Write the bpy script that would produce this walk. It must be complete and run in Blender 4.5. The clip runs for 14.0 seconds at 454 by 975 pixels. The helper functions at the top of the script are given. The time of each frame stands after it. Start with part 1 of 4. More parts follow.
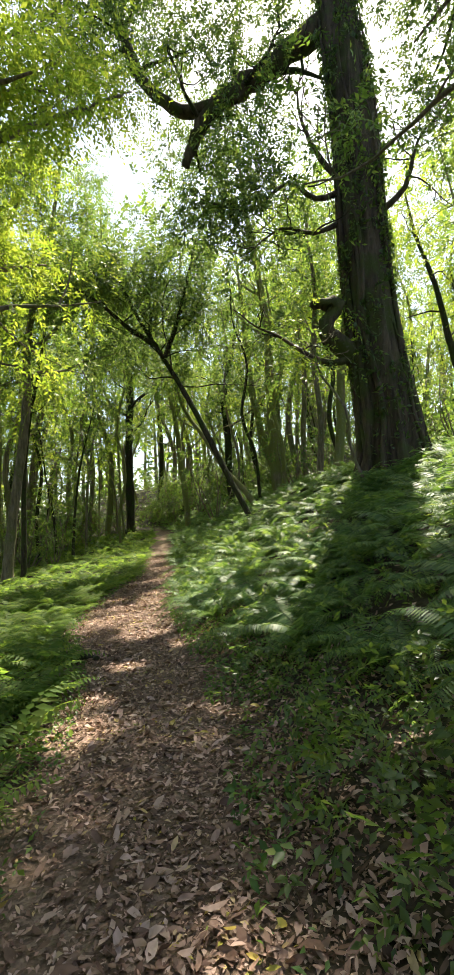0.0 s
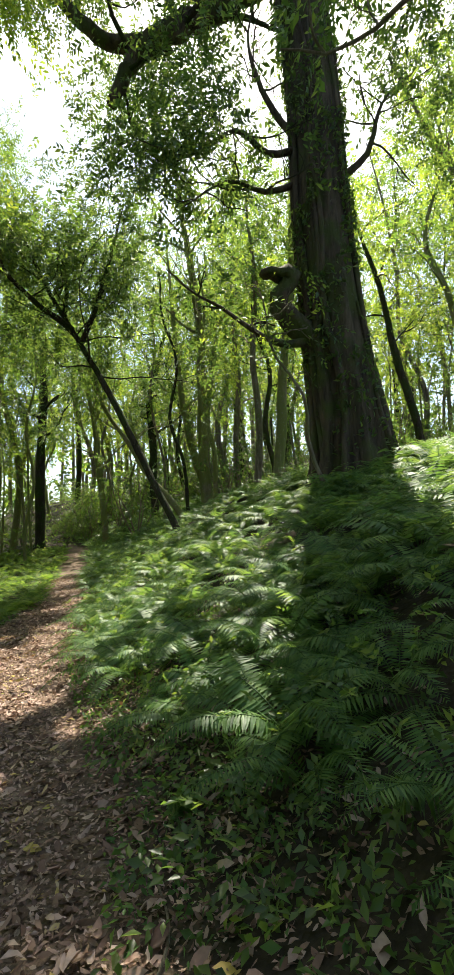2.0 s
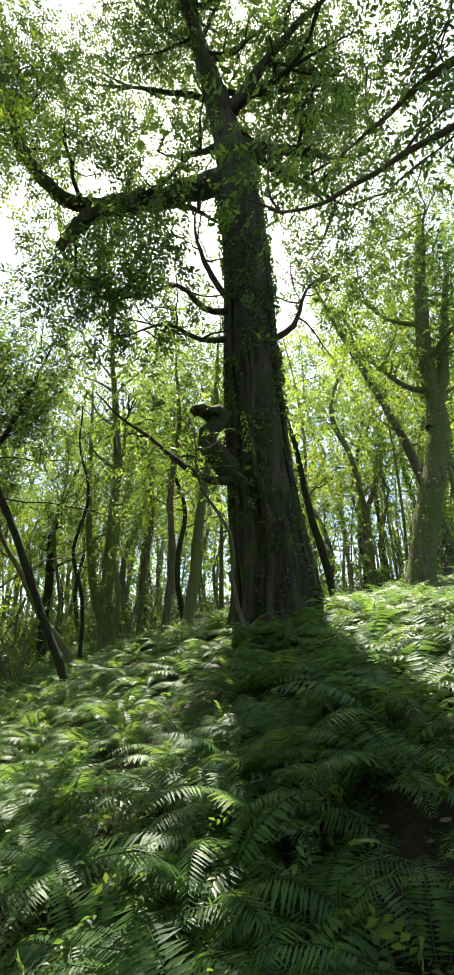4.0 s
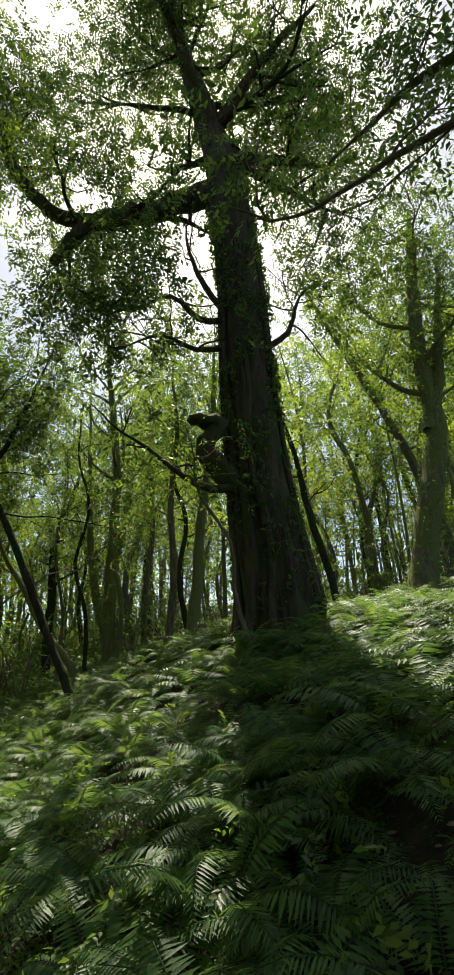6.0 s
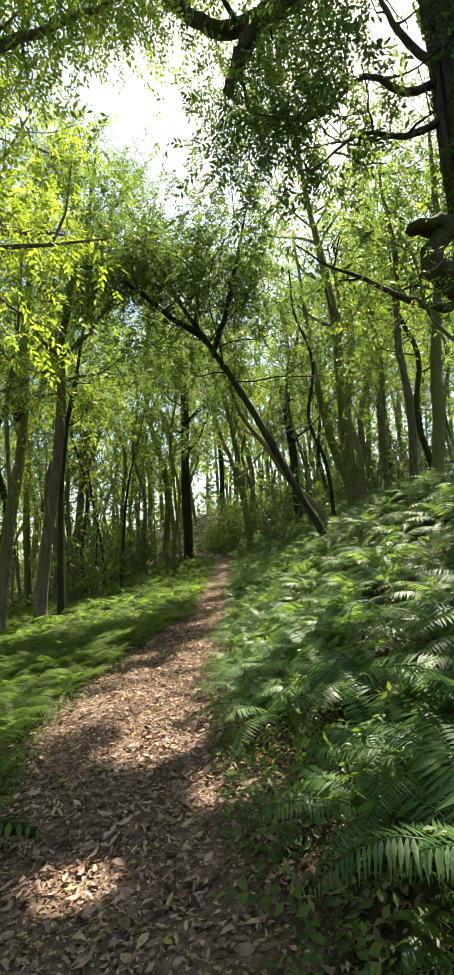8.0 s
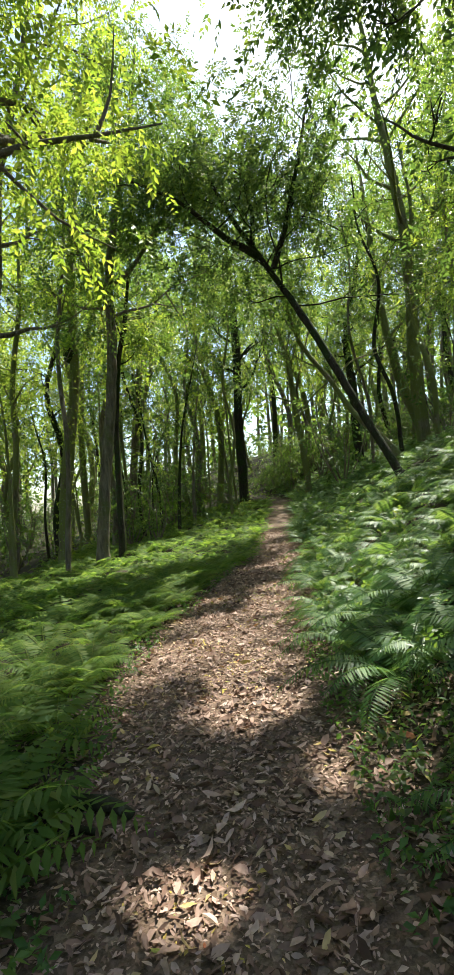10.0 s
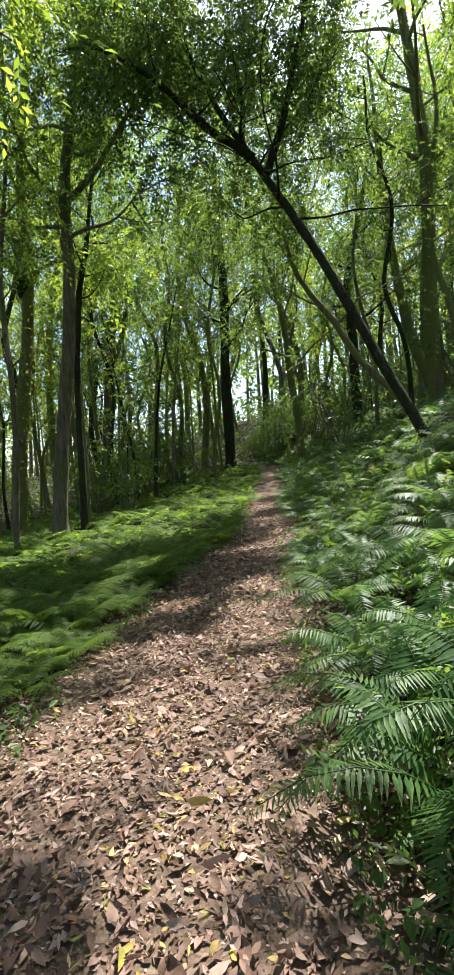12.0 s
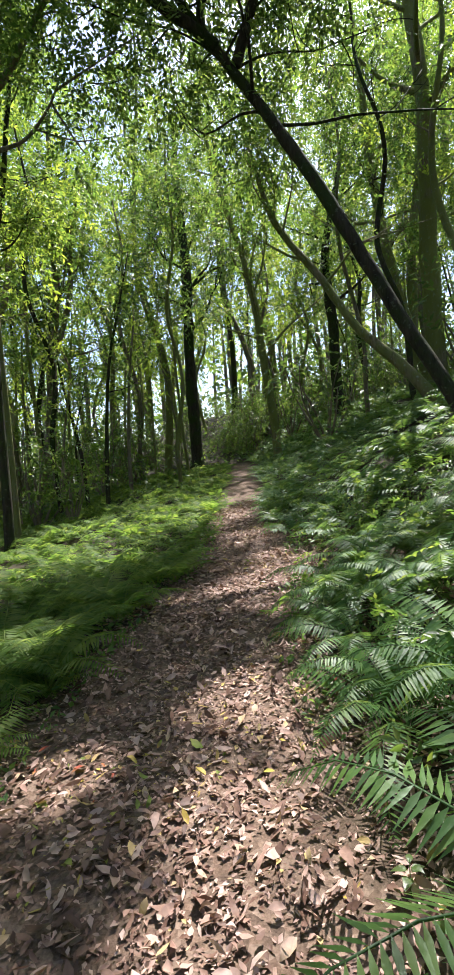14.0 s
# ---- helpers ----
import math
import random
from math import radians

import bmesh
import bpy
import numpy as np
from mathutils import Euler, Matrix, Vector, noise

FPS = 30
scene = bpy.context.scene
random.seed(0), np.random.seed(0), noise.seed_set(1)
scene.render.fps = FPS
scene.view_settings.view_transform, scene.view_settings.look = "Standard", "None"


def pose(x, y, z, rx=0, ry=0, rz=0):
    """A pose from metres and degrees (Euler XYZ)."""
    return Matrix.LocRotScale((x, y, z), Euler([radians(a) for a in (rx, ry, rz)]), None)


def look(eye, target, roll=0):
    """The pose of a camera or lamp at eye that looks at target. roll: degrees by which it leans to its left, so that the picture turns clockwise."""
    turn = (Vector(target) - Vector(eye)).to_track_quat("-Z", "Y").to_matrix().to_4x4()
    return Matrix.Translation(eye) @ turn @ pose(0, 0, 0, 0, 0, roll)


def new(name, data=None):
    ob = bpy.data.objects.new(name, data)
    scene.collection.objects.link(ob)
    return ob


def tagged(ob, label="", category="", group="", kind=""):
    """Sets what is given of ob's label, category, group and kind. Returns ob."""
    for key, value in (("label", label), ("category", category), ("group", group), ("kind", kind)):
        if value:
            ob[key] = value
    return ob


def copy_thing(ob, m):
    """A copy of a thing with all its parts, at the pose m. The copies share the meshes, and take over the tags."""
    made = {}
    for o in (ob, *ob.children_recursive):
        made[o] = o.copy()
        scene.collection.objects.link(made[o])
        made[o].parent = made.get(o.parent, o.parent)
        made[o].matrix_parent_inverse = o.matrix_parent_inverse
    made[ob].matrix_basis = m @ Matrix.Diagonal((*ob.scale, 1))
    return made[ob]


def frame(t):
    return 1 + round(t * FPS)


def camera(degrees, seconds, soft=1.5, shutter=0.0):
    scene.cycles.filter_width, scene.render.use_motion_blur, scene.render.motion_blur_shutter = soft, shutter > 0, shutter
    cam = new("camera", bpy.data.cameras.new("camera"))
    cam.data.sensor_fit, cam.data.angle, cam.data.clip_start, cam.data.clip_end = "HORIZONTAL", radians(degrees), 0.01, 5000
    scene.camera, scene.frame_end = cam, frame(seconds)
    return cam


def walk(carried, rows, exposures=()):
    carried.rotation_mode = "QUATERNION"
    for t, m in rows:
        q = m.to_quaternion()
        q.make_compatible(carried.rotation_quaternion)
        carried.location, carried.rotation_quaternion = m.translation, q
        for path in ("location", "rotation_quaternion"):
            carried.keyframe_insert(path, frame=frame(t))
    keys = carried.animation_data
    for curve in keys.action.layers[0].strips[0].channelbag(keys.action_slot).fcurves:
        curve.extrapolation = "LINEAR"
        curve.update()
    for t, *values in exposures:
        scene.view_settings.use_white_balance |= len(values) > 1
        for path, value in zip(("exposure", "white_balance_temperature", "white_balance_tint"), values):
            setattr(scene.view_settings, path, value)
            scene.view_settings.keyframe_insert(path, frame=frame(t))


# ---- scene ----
cam = camera(48.8, 14.0, soft=1.5)
METRES, EYE, TILT, LEAN, TURN = 10.6, 1.5, 0.0, -3.0, 0.0
ROWS = [
    (0.0, 0.0, 0.0, 0.0, 0.42, 4.33, 5.55),
    (0.5, 0.0025, 0.0633, -0.0016, -1.1, 4.32, 5.29),
    (1.0, -0.0008, 0.1227, -0.003, -2.36, 4.25, 5.31),
    (1.5, -0.0038, 0.1832, -0.0033, -4.65, 4.35, 5.23),
    (2.0, -0.008, 0.24, -0.0046, -8.47, 5.48, 5.0),
    (2.5, -0.0067, 0.2902, -0.004, -13.61, 8.71, 4.14),
    (3.0, -0.0107, 0.325, -0.0002, -18.03, 13.87, 3.18),
    (3.5, -0.0109, 0.3358, 0.0046, -20.01, 20.0, 2.7),
    (6.0, -0.0078, 0.3351, 0.0035, -19.26, 22.21, 4.55),
    (6.5, -0.0056, 0.339, 0.0002, -17.99, 16.78, 5.16),
    (7.0, -0.0057, 0.3388, 0.0003, -12.43, 13.28, 5.42),
    (7.5, -0.0068, 0.3426, -0.002, -2.7, 10.22, 5.99),
    (8.0, -0.0079, 0.3446, -0.0039, 8.07, 8.07, 6.46),
    (10.5, -0.0711, 0.4673, -0.0102, 13.79, 1.23, 7.4),
    (11.0, -0.0804, 0.5324, -0.0133, 11.81, -0.29, 7.13),
    (11.5, -0.0925, 0.5986, -0.0134, 11.85, -1.49, 7.01),
    (12.0, -0.0995, 0.6711, -0.0151, 12.48, -1.57, 6.55),
    (12.5, -0.1128, 0.7399, -0.0118, 13.16, -0.92, 6.13),
    (13.0, -0.1273, 0.8164, -0.0137, 12.67, -1.21, 6.63),
    (13.5, -0.1415, 0.8892, -0.0144, 11.05, -1.75, 7.42),
    (14.0, -0.1528, 0.9645, -0.0151, 8.88, -2.08, 7.53),
]
walk(cam, [(t, pose(0, 0, EYE, TILT, LEAN, TURN) @ pose(METRES * x, METRES * y, METRES * z, 90 + pitch, roll, yaw)) for t, x, y, z, yaw, pitch, roll in ROWS],
     exposures=[(0.0, 1.68, 7300, 7), (0.5, 2.02, 7300, 6), (1.5, 1.58, 7100, 5), (3.0, 1.55, 6900, 4), (3.7, 1.55, 6900, 3), (5.0, 1.0, 6900, 4), (6.0, 0.62, 7150, 4), (6.5, 1.45, 7000, 5),
                (7.5, 1.78, 7300, 5), (8.0, 1.58, 7200, 5), (10.3, 1.45, 6500, 3), (12.0, 1.36, 6250, 8), (13.5, 1.32, 6150, 13), (14.0, 1.55, 6100, 15)])

# ---------- world, sun ----------
SUN_EL, SUN_AZ = 60.0, 18.0
SUN = Vector((math.sin(radians(SUN_AZ)) * math.cos(radians(SUN_EL)), math.cos(radians(SUN_AZ)) * math.cos(radians(SUN_EL)), math.sin(radians(SUN_EL))))
world = bpy.data.worlds.new("sky")
scene.world = world
world.use_nodes = True
wn = world.node_tree
sky = wn.nodes.new("ShaderNodeTexSky")
sky.sky_type, sky.sun_disc = "NISHITA", False
sky.sun_elevation, sky.sun_rotation = radians(SUN_EL), radians(SUN_AZ % 360)
sky.dust_density = 1.5
wn.links.new(sky.outputs[0], wn.nodes["Background"].inputs[0])
wn.nodes["Background"].inputs[1].default_value = 0.11
sun = new("sun", bpy.data.lights.new("sun", "SUN"))
sun.data.energy, sun.data.angle, sun.data.color = 4.6, radians(0.53), (1.0, 0.95, 0.86)
sun.matrix_world = look((0, 0, 60), Vector((0, 0, 60)) - SUN)

# ---------- materials ----------


def material(name):
    m = bpy.data.materials.new(name)
    m.use_nodes = True
    nt = m.node_tree
    nt.nodes.clear()
    out = nt.nodes.new("ShaderNodeOutputMaterial")
    return m, nt, out


def node(nt, kind, **values):
    n = nt.nodes.new(kind)
    for key, value in values.items():
        n.inputs[key.replace("_", " ")].default_value = value
    return n


def ramp(nt, fac, stops):
    r = nt.nodes.new("ShaderNodeValToRGB")
    els = r.color_ramp.elements
    while len(els) < len(stops):
        els.new(0.5)
    for e, (p, c) in zip(els, stops):
        e.position, e.color = p, (*c, 1)
    nt.links.new(fac, r.inputs[0])
    return r.outputs[0]


def mixed(nt, fac, a, b, mode="MIX"):
    m = nt.nodes.new("ShaderNodeMix")
    m.data_type, m.blend_type = "RGBA", mode
    for socket, value in ((m.inputs[0], fac), (m.inputs[6], a), (m.inputs[7], b)):
        if isinstance(value, (int, float)):
            socket.default_value = value
        elif isinstance(value, tuple):
            socket.default_value = (*value, 1)
        else:
            nt.links.new(value, socket)
    return m.outputs[2]


def leaf_material(name, stops, through_stops, share=0.42, rough=0.45, single=False, spec=0.5):
    """Thin leaf: a glossy skin over a body that lets light through; colour varies leaf by leaf."""
    m, nt, out = material(name)
    if single:
        rnd = nt.nodes.new("ShaderNodeObjectInfo").outputs["Random"]
    else:
        rnd = nt.nodes.new("ShaderNodeNewGeometry").outputs["Random Per Island"]
    tex = nt.nodes.new("ShaderNodeTexCoord")
    blotch = node(nt, "ShaderNodeTexNoise", Scale=0.9, Detail=3.0)
    fine = node(nt, "ShaderNodeTexNoise", Scale=45.0, Detail=2.0)
    nt.links.new(tex.outputs["Object"], blotch.inputs["Vector"])
    nt.links.new(tex.outputs["Object"], fine.inputs["Vector"])
    add = nt.nodes.new("ShaderNodeMath")
    add.operation = "MULTIPLY_ADD"
    add.inputs[1].default_value = 0.55
    nt.links.new(blotch.outputs[0], add.inputs[0])
    sub = nt.nodes.new("ShaderNodeMath")
    sub.operation = "MULTIPLY_ADD"
    sub.inputs[1].default_value, sub.inputs[2].default_value = 0.85, -0.2
    nt.links.new(rnd, sub.inputs[0])
    nt.links.new(sub.outputs[0], add.inputs[2])
    body = ramp(nt, add.outputs[0], stops)
    body = mixed(nt, 0.35, body, fine.outputs[0], "OVERLAY")
    glow = ramp(nt, add.outputs[0], through_stops)
    p = node(nt, "ShaderNodeBsdfPrincipled", Roughness=rough)
    p.inputs["Specular IOR Level"].default_value = spec
    nt.links.new(body, p.inputs["Base Color"])
    bump = node(nt, "ShaderNodeBump", Strength=0.25, Distance=0.01)
    nt.links.new(fine.outputs[0], bump.inputs["Height"])
    nt.links.new(bump.outputs[0], p.inputs["Normal"])
    t = nt.nodes.new("ShaderNodeBsdfTranslucent")
    nt.links.new(glow, t.inputs[0])
    mix = nt.nodes.new("ShaderNodeMixShader")
    mix.inputs[0].default_value = share
    nt.links.new(p.outputs[0], mix.inputs[1])
    nt.links.new(t.outputs[0], mix.inputs[2])
    nt.links.new(mix.outputs[0], out.inputs[0])
    return m


def bark_material(name, dark, light, moss, moss_amount, grain=9.0, lichen=(0.30, 0.32, 0.26)):
    m, nt, out = material(name)
    tex = nt.nodes.new("ShaderNodeTexCoord")
    stretch = nt.nodes.new("ShaderNodeMapping")
    stretch.inputs["Scale"].default_value = (1, 1, 0.16)
    nt.links.new(tex.outputs["Object"], stretch.inputs[0])
    ridge = node(nt, "ShaderNodeTexNoise", Scale=grain, Detail=6.0, Roughness=0.65)
    nt.links.new(stretch.outputs[0], ridge.inputs["Vector"])
    patch = node(nt, "ShaderNodeTexNoise", Scale=1.3, Detail=5.0, Roughness=0.6)
    nt.links.new(tex.outputs["Object"], patch.inputs["Vector"])
    spots = node(nt, "ShaderNodeTexNoise", Scale=14.0, Detail=3.0)
    nt.links.new(tex.outputs["Object"], spots.inputs["Vector"])
    base = ramp(nt, ridge.outputs[0], [(0.3, dark), (0.7, light)])
    lo = 0.62 - moss_amount * 0.3
    base = mixed(nt, ramp(nt, patch.outputs[0], [(lo, (0, 0, 0)), (lo + 0.14, (1, 1, 1))]), base, moss)
    base = mixed(nt, ramp(nt, spots.outputs[0], [(0.62, (0, 0, 0)), (0.72, (0.6, 0.6, 0.6))]), base, lichen)
    p = node(nt, "ShaderNodeBsdfPrincipled", Roughness=0.9)
    p.inputs["Specular IOR Level"].default_value = 0.2
    nt.links.new(base, p.inputs["Base Color"])
    bump = node(nt, "ShaderNodeBump", Strength=1.0, Distance=0.07)
    nt.links.new(ridge.outputs[0], bump.inputs["Height"])
    nt.links.new(bump.outputs[0], p.inputs["Normal"])
    nt.links.new(p.outputs[0], out.inputs[0])
    return m


def ground_material():
    m, nt, out = material("forest_floor")
    tex = nt.nodes.new("ShaderNodeTexCoord")
    big = node(nt, "ShaderNodeTexNoise", Scale=0.8, Detail=4.0)
    mid = node(nt, "ShaderNodeTexNoise", Scale=9.0, Detail=6.0, Roughness=0.7)
    chips = node(nt, "ShaderNodeTexVoronoi", Scale=26.0)
    fine = node(nt, "ShaderNodeTexNoise", Scale=70.0, Detail=4.0, Roughness=0.7)
    for n in (big, mid, chips, fine):
        nt.links.new(tex.outputs["Object"], n.inputs["Vector"])
    soil = ramp(nt, mid.outputs[0], [(0.3, (0.020, 0.015, 0.010)), (0.55, (0.045, 0.032, 0.020)), (0.75, (0.085, 0.06, 0.036))])
    litter = ramp(nt, chips.outputs["Color"], [(0.2, (0.045, 0.028, 0.018)), (0.5, (0.13, 0.078, 0.05)), (0.8, (0.25, 0.18, 0.135))])
    litter = mixed(nt, 0.55, litter, ramp(nt, fine.outputs[0], [(0.3, (0.05, 0.03, 0.02)), (0.7, (0.27, 0.19, 0.14))]))
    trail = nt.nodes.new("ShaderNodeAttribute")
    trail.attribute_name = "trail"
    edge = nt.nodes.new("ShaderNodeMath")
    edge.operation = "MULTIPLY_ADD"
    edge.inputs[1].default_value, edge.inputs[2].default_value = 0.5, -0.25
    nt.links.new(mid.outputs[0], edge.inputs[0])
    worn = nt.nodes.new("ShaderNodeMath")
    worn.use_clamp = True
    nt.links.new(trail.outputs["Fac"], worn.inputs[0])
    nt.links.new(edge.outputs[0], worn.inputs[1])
    green = ramp(nt, big.outputs[0], [(0.5, (0.03, 0.026, 0.014)), (0.62, (0.035, 0.05, 0.015))])
    soil = mixed(nt, 0.4, soil, green)
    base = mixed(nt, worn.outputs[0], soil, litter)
    p = node(nt, "ShaderNodeBsdfPrincipled", Roughness=0.92)
    p.inputs["Specular IOR Level"].default_value = 0.25
    nt.links.new(base, p.inputs["Base Color"])
    height = mixed(nt, 0.5, mid.outputs[0], chips.outputs["Distance"])
    bump = node(nt, "ShaderNodeBump", Strength=0.8, Distance=0.03)
    nt.links.new(height, bump.inputs["Height"])
    nt.links.new(bump.outputs[0], p.inputs["Normal"])
    nt.links.new(p.outputs[0], out.inputs[0])
    return m


GREEN = [(0.0, (0.024, 0.045, 0.014)), (0.45, (0.050, 0.088, 0.026)), (0.8, (0.09, 0.135, 0.036)), (1.0, (0.15, 0.18, 0.05))]
GREEN_T = [(0.0, (0.11, 0.20, 0.03)), (0.5, (0.225, 0.38, 0.05)), (1.0, (0.46, 0.56, 0.08))]
DEEP = [(0.0, (0.014, 0.034, 0.010)), (0.6, (0.030, 0.065, 0.017)), (1.0, (0.06, 0.10, 0.025))]
DEEP_T = [(0.0, (0.09, 0.17, 0.03)), (0.6, (0.20, 0.31, 0.05)), (1.0, (0.38, 0.46, 0.07))]
FERN = [(0.0, (0.028, 0.070, 0.019)), (0.5, (0.055, 0.132, 0.032)), (1.0, (0.105, 0.19, 0.042))]
FERN_T = [(0.0, (0.12, 0.23, 0.04)), (0.6, (0.23, 0.38, 0.065)), (1.0, (0.40, 0.50, 0.09))]
YOUNG = [(0.0, (0.06, 0.12, 0.015)), (0.6, (0.10, 0.18, 0.02)), (1.0, (0.15, 0.21, 0.03))]
YOUNG_T = [(0.0, (0.28, 0.44, 0.04)), (0.6, (0.48, 0.60, 0.06)), (1.0, (0.64, 0.68, 0.09))]
DRY = [(0.0, (0.055, 0.028, 0.018)), (0.25, (0.14, 0.076, 0.052)), (0.5, (0.26, 0.155, 0.113)), (0.72, (0.40, 0.265, 0.21)), (0.86, (0.48, 0.34, 0.285)), (0.93, (0.42, 0.30, 0.06)), (0.97, (0.16, 0.24, 0.04)), (1.0, (0.38, 0.08, 0.045))]
DRY_T = [(0.0, (0.10, 0.05, 0.03)), (0.6, (0.25, 0.15, 0.08)), (1.0, (0.4, 0.3, 0.1))]

M_LEAF = leaf_material("leaf_green", GREEN, GREEN_T, 0.46, 0.4)
M_DEEP = leaf_material("leaf_deep_green", DEEP, DEEP_T, 0.46, 0.4)
M_YOUNG = leaf_material("leaf_young_green", YOUNG, YOUNG_T, 0.52)
M_FERN = leaf_material("fern_green", FERN, FERN_T, 0.42, 0.47, spec=0.38)
M_FERN_PALE = leaf_material("fern_pale_green", YOUNG[:1] + GREEN[2:], GREEN_T, 0.5, 0.6, spec=0.2)
M_DRY = leaf_material("dry_leaf", DRY, DRY_T, 0.12, 0.6, spec=0.35)
M_DRY_ONE = leaf_material("dry_leaf_single", DRY, DRY_T, 0.12, 0.6, True, spec=0.35)
M_BARK_OLD = bark_material("bark_old", (0.018, 0.013, 0.010), (0.135, 0.1, 0.07), (0.06, 0.072, 0.022), 0.5, 7.0, (0.12, 0.12, 0.09))
M_BARK = bark_material("bark_grey", (0.07, 0.055, 0.04), (0.26, 0.21, 0.155), (0.12, 0.13, 0.05), 0.45, 11.0)
M_BARK_MOSSY = bark_material("bark_mossy", (0.08, 0.065, 0.038), (0.27, 0.22, 0.14), (0.16, 0.17, 0.055), 0.9, 11.0)
M_BARK_DARK = bark_material("bark_dark", (0.016, 0.013, 0.010), (0.07, 0.055, 0.04), (0.035, 0.05, 0.014), 0.6, 12.0, (0.13, 0.14, 0.10))
M_DEADWOOD = bark_material("dead_wood", (0.10, 0.075, 0.05), (0.34, 0.27, 0.19), (0.2, 0.18, 0.1), 0.2, 16.0)
M_GROUND = ground_material()

# ---------- the lie of the land ----------
PY = [-40, -5, 0, 2.4, 4, 6, 9, 12.5, 14, 17, 20, 25, 33, 36, 40, 46, 60]
PX = [0.6, 0.0, -0.35, -0.52, -0.75, -1.12, -1.95, -2.4, -2.6, -2.45, -2.95, -3.5, -4.5, -4.9, -6.2, -9.5, -20]
PW = [0.7, 0.7, 0.68, 0.62, 0.68, 0.75, 0.95, 0.85, 0.78, 0.75, 0.5, 0.6, 0.55, 0.55, 0.5, 0.5, 0.5]
PZY = [-40, -5, 0, 5, 13, 17, 20, 25, 33, 36, 42, 60, 300]
PZ = [-0.1, 0.0, -0.03, -0.18, -0.22, -0.14, 0.0, 0.28, 0.92, 1.2, 2.0, 3.5, 6.0]
BD = [0, 0.3, 0.9, 2, 3, 5, 6, 10, 20, 45, 300]
BH = [0, 0.05, 0.32, 1.0, 1.6, 2.5, 2.8, 3.55, 6.0, 10.5, 18.0]
LD = [0, 0.4, 1.2, 3.5, 6, 10, 20, 60, 300]
LH = [0, -0.06, -0.12, -0.28, -0.62, -1.1, -2.2, -5.0, -9.0]


def smooth_interp(v, xs, ys):
    return (np.interp(v - 0.35, xs, ys) + np.interp(v, xs, ys) * 2 + np.interp(v + 0.35, xs, ys)) / 4


def trail_offset(x, y):
    """Signed distance from the trail's middle, and its half width."""
    return np.asarray(x) - smooth_interp(y, PY, PX), np.interp(y, PY, PW)


def height(x, y):
    x, y = np.asarray(x, float), np.asarray(y, float)
    d, w = trail_offset(x, y)
    z = smooth_interp(y, PZY, PZ) + np.clip(d, -w, w) * 0.05
    right = np.maximum(d - w, 0)
    left = np.maximum(-d - w, 0)
    near = np.interp(y, [0, 8.5, 12, 18, 24, 40], [0.85, 0.85, 1.0, 1.16, 0.95, 0.85])
    z = z + smooth_interp(right, BD, BH) * near - 0.01 + smooth_interp(left, LD, LH)
    rough = np.clip(np.maximum(right, left), 0.12, 1.0)
    z = z + rough * (0.05 * np.sin(1.9 * x + 0.7 * y) * np.cos(1.3 * y - 0.6 * x) + 0.03 * np.sin(4.1 * x - 2.2 * y + 1) + 0.02 * np.sin(6.3 * y + 3.1 * x))
    z = z + 0.008 * np.sin(9 * x + 2 * y) * np.sin(8 * y - 3 * x)
    return z


def height_normal(x, y):
    e = 0.08
    n = np.stack([-(height(x + e, y) - height(x - e, y)) / (2 * e), -(height(x, y + e) - height(x, y - e)) / (2 * e), np.ones(np.shape(x))], -1)
    return n / np.linalg.norm(n, axis=-1, keepdims=True)


# ---------- mesh tools ----------
rng = np.random.default_rng(7)


def mesh_from(name, V, F, mat, smooth=False):
    """A mesh from vertex and face arrays (all triangles or all quads)."""
    V, F = np.asarray(V, np.float32), np.asarray(F, np.int32)
    k = F.shape[1]
    me = bpy.data.meshes.new(name)
    me.vertices.add(len(V))
    me.vertices.foreach_set("co", V.ravel())
    me.loops.add(F.size)
    me.loops.foreach_set("vertex_index", F.ravel())
    me.polygons.add(len(F))
    me.polygons.foreach_set("loop_start", np.arange(0, F.size, k, dtype=np.int32))
    if smooth:
        me.polygons.foreach_set("use_smooth", np.ones(len(F), bool))
    me.update(calc_edges=True)
    me.materials.append(mat)
    return me


def part(name, data, parent=None, label=""):
    ob = new(name, data)
    ob.parent = parent
    if label:
        ob["label"] = label
    return ob


def empty(name, at):
    ob = new(name)
    ob.empty_display_size = 0.2
    ob.matrix_basis = Matrix.Translation(at)
    return ob


def join(pieces):
    V, F, n = [], [], 0
    for v, f in pieces:
        V.append(v)
        F.append(f + n)
        n += len(v)
    return np.concatenate(V), np.concatenate(F)


def unit(a):
    return a / np.maximum(np.linalg.norm(a, axis=-1, keepdims=True), 1e-9)


def spline(points, step=0.4):
    """Catmull-Rom through the points, as an evenly divided line."""
    P = np.asarray(points, float)
    P = np.vstack([2 * P[0] - P[1], P, 2 * P[-1] - P[-2]])
    out = []
    for i in range(1, len(P) - 2):
        n = max(2, int(np.linalg.norm(P[i + 1] - P[i]) / step))
        t = np.linspace(0, 1, n, endpoint=False)[:, None]
        a, b, c, d = P[i - 1], P[i], P[i + 1], P[i + 2]
        out.append(0.5 * (2 * b + (c - a) * t + (2 * a - 5 * b + 4 * c - d) * t ** 2 + (3 * b - a - 3 * c + d) * t ** 3))
    out.append(P[-2][None])
    return np.concatenate(out)


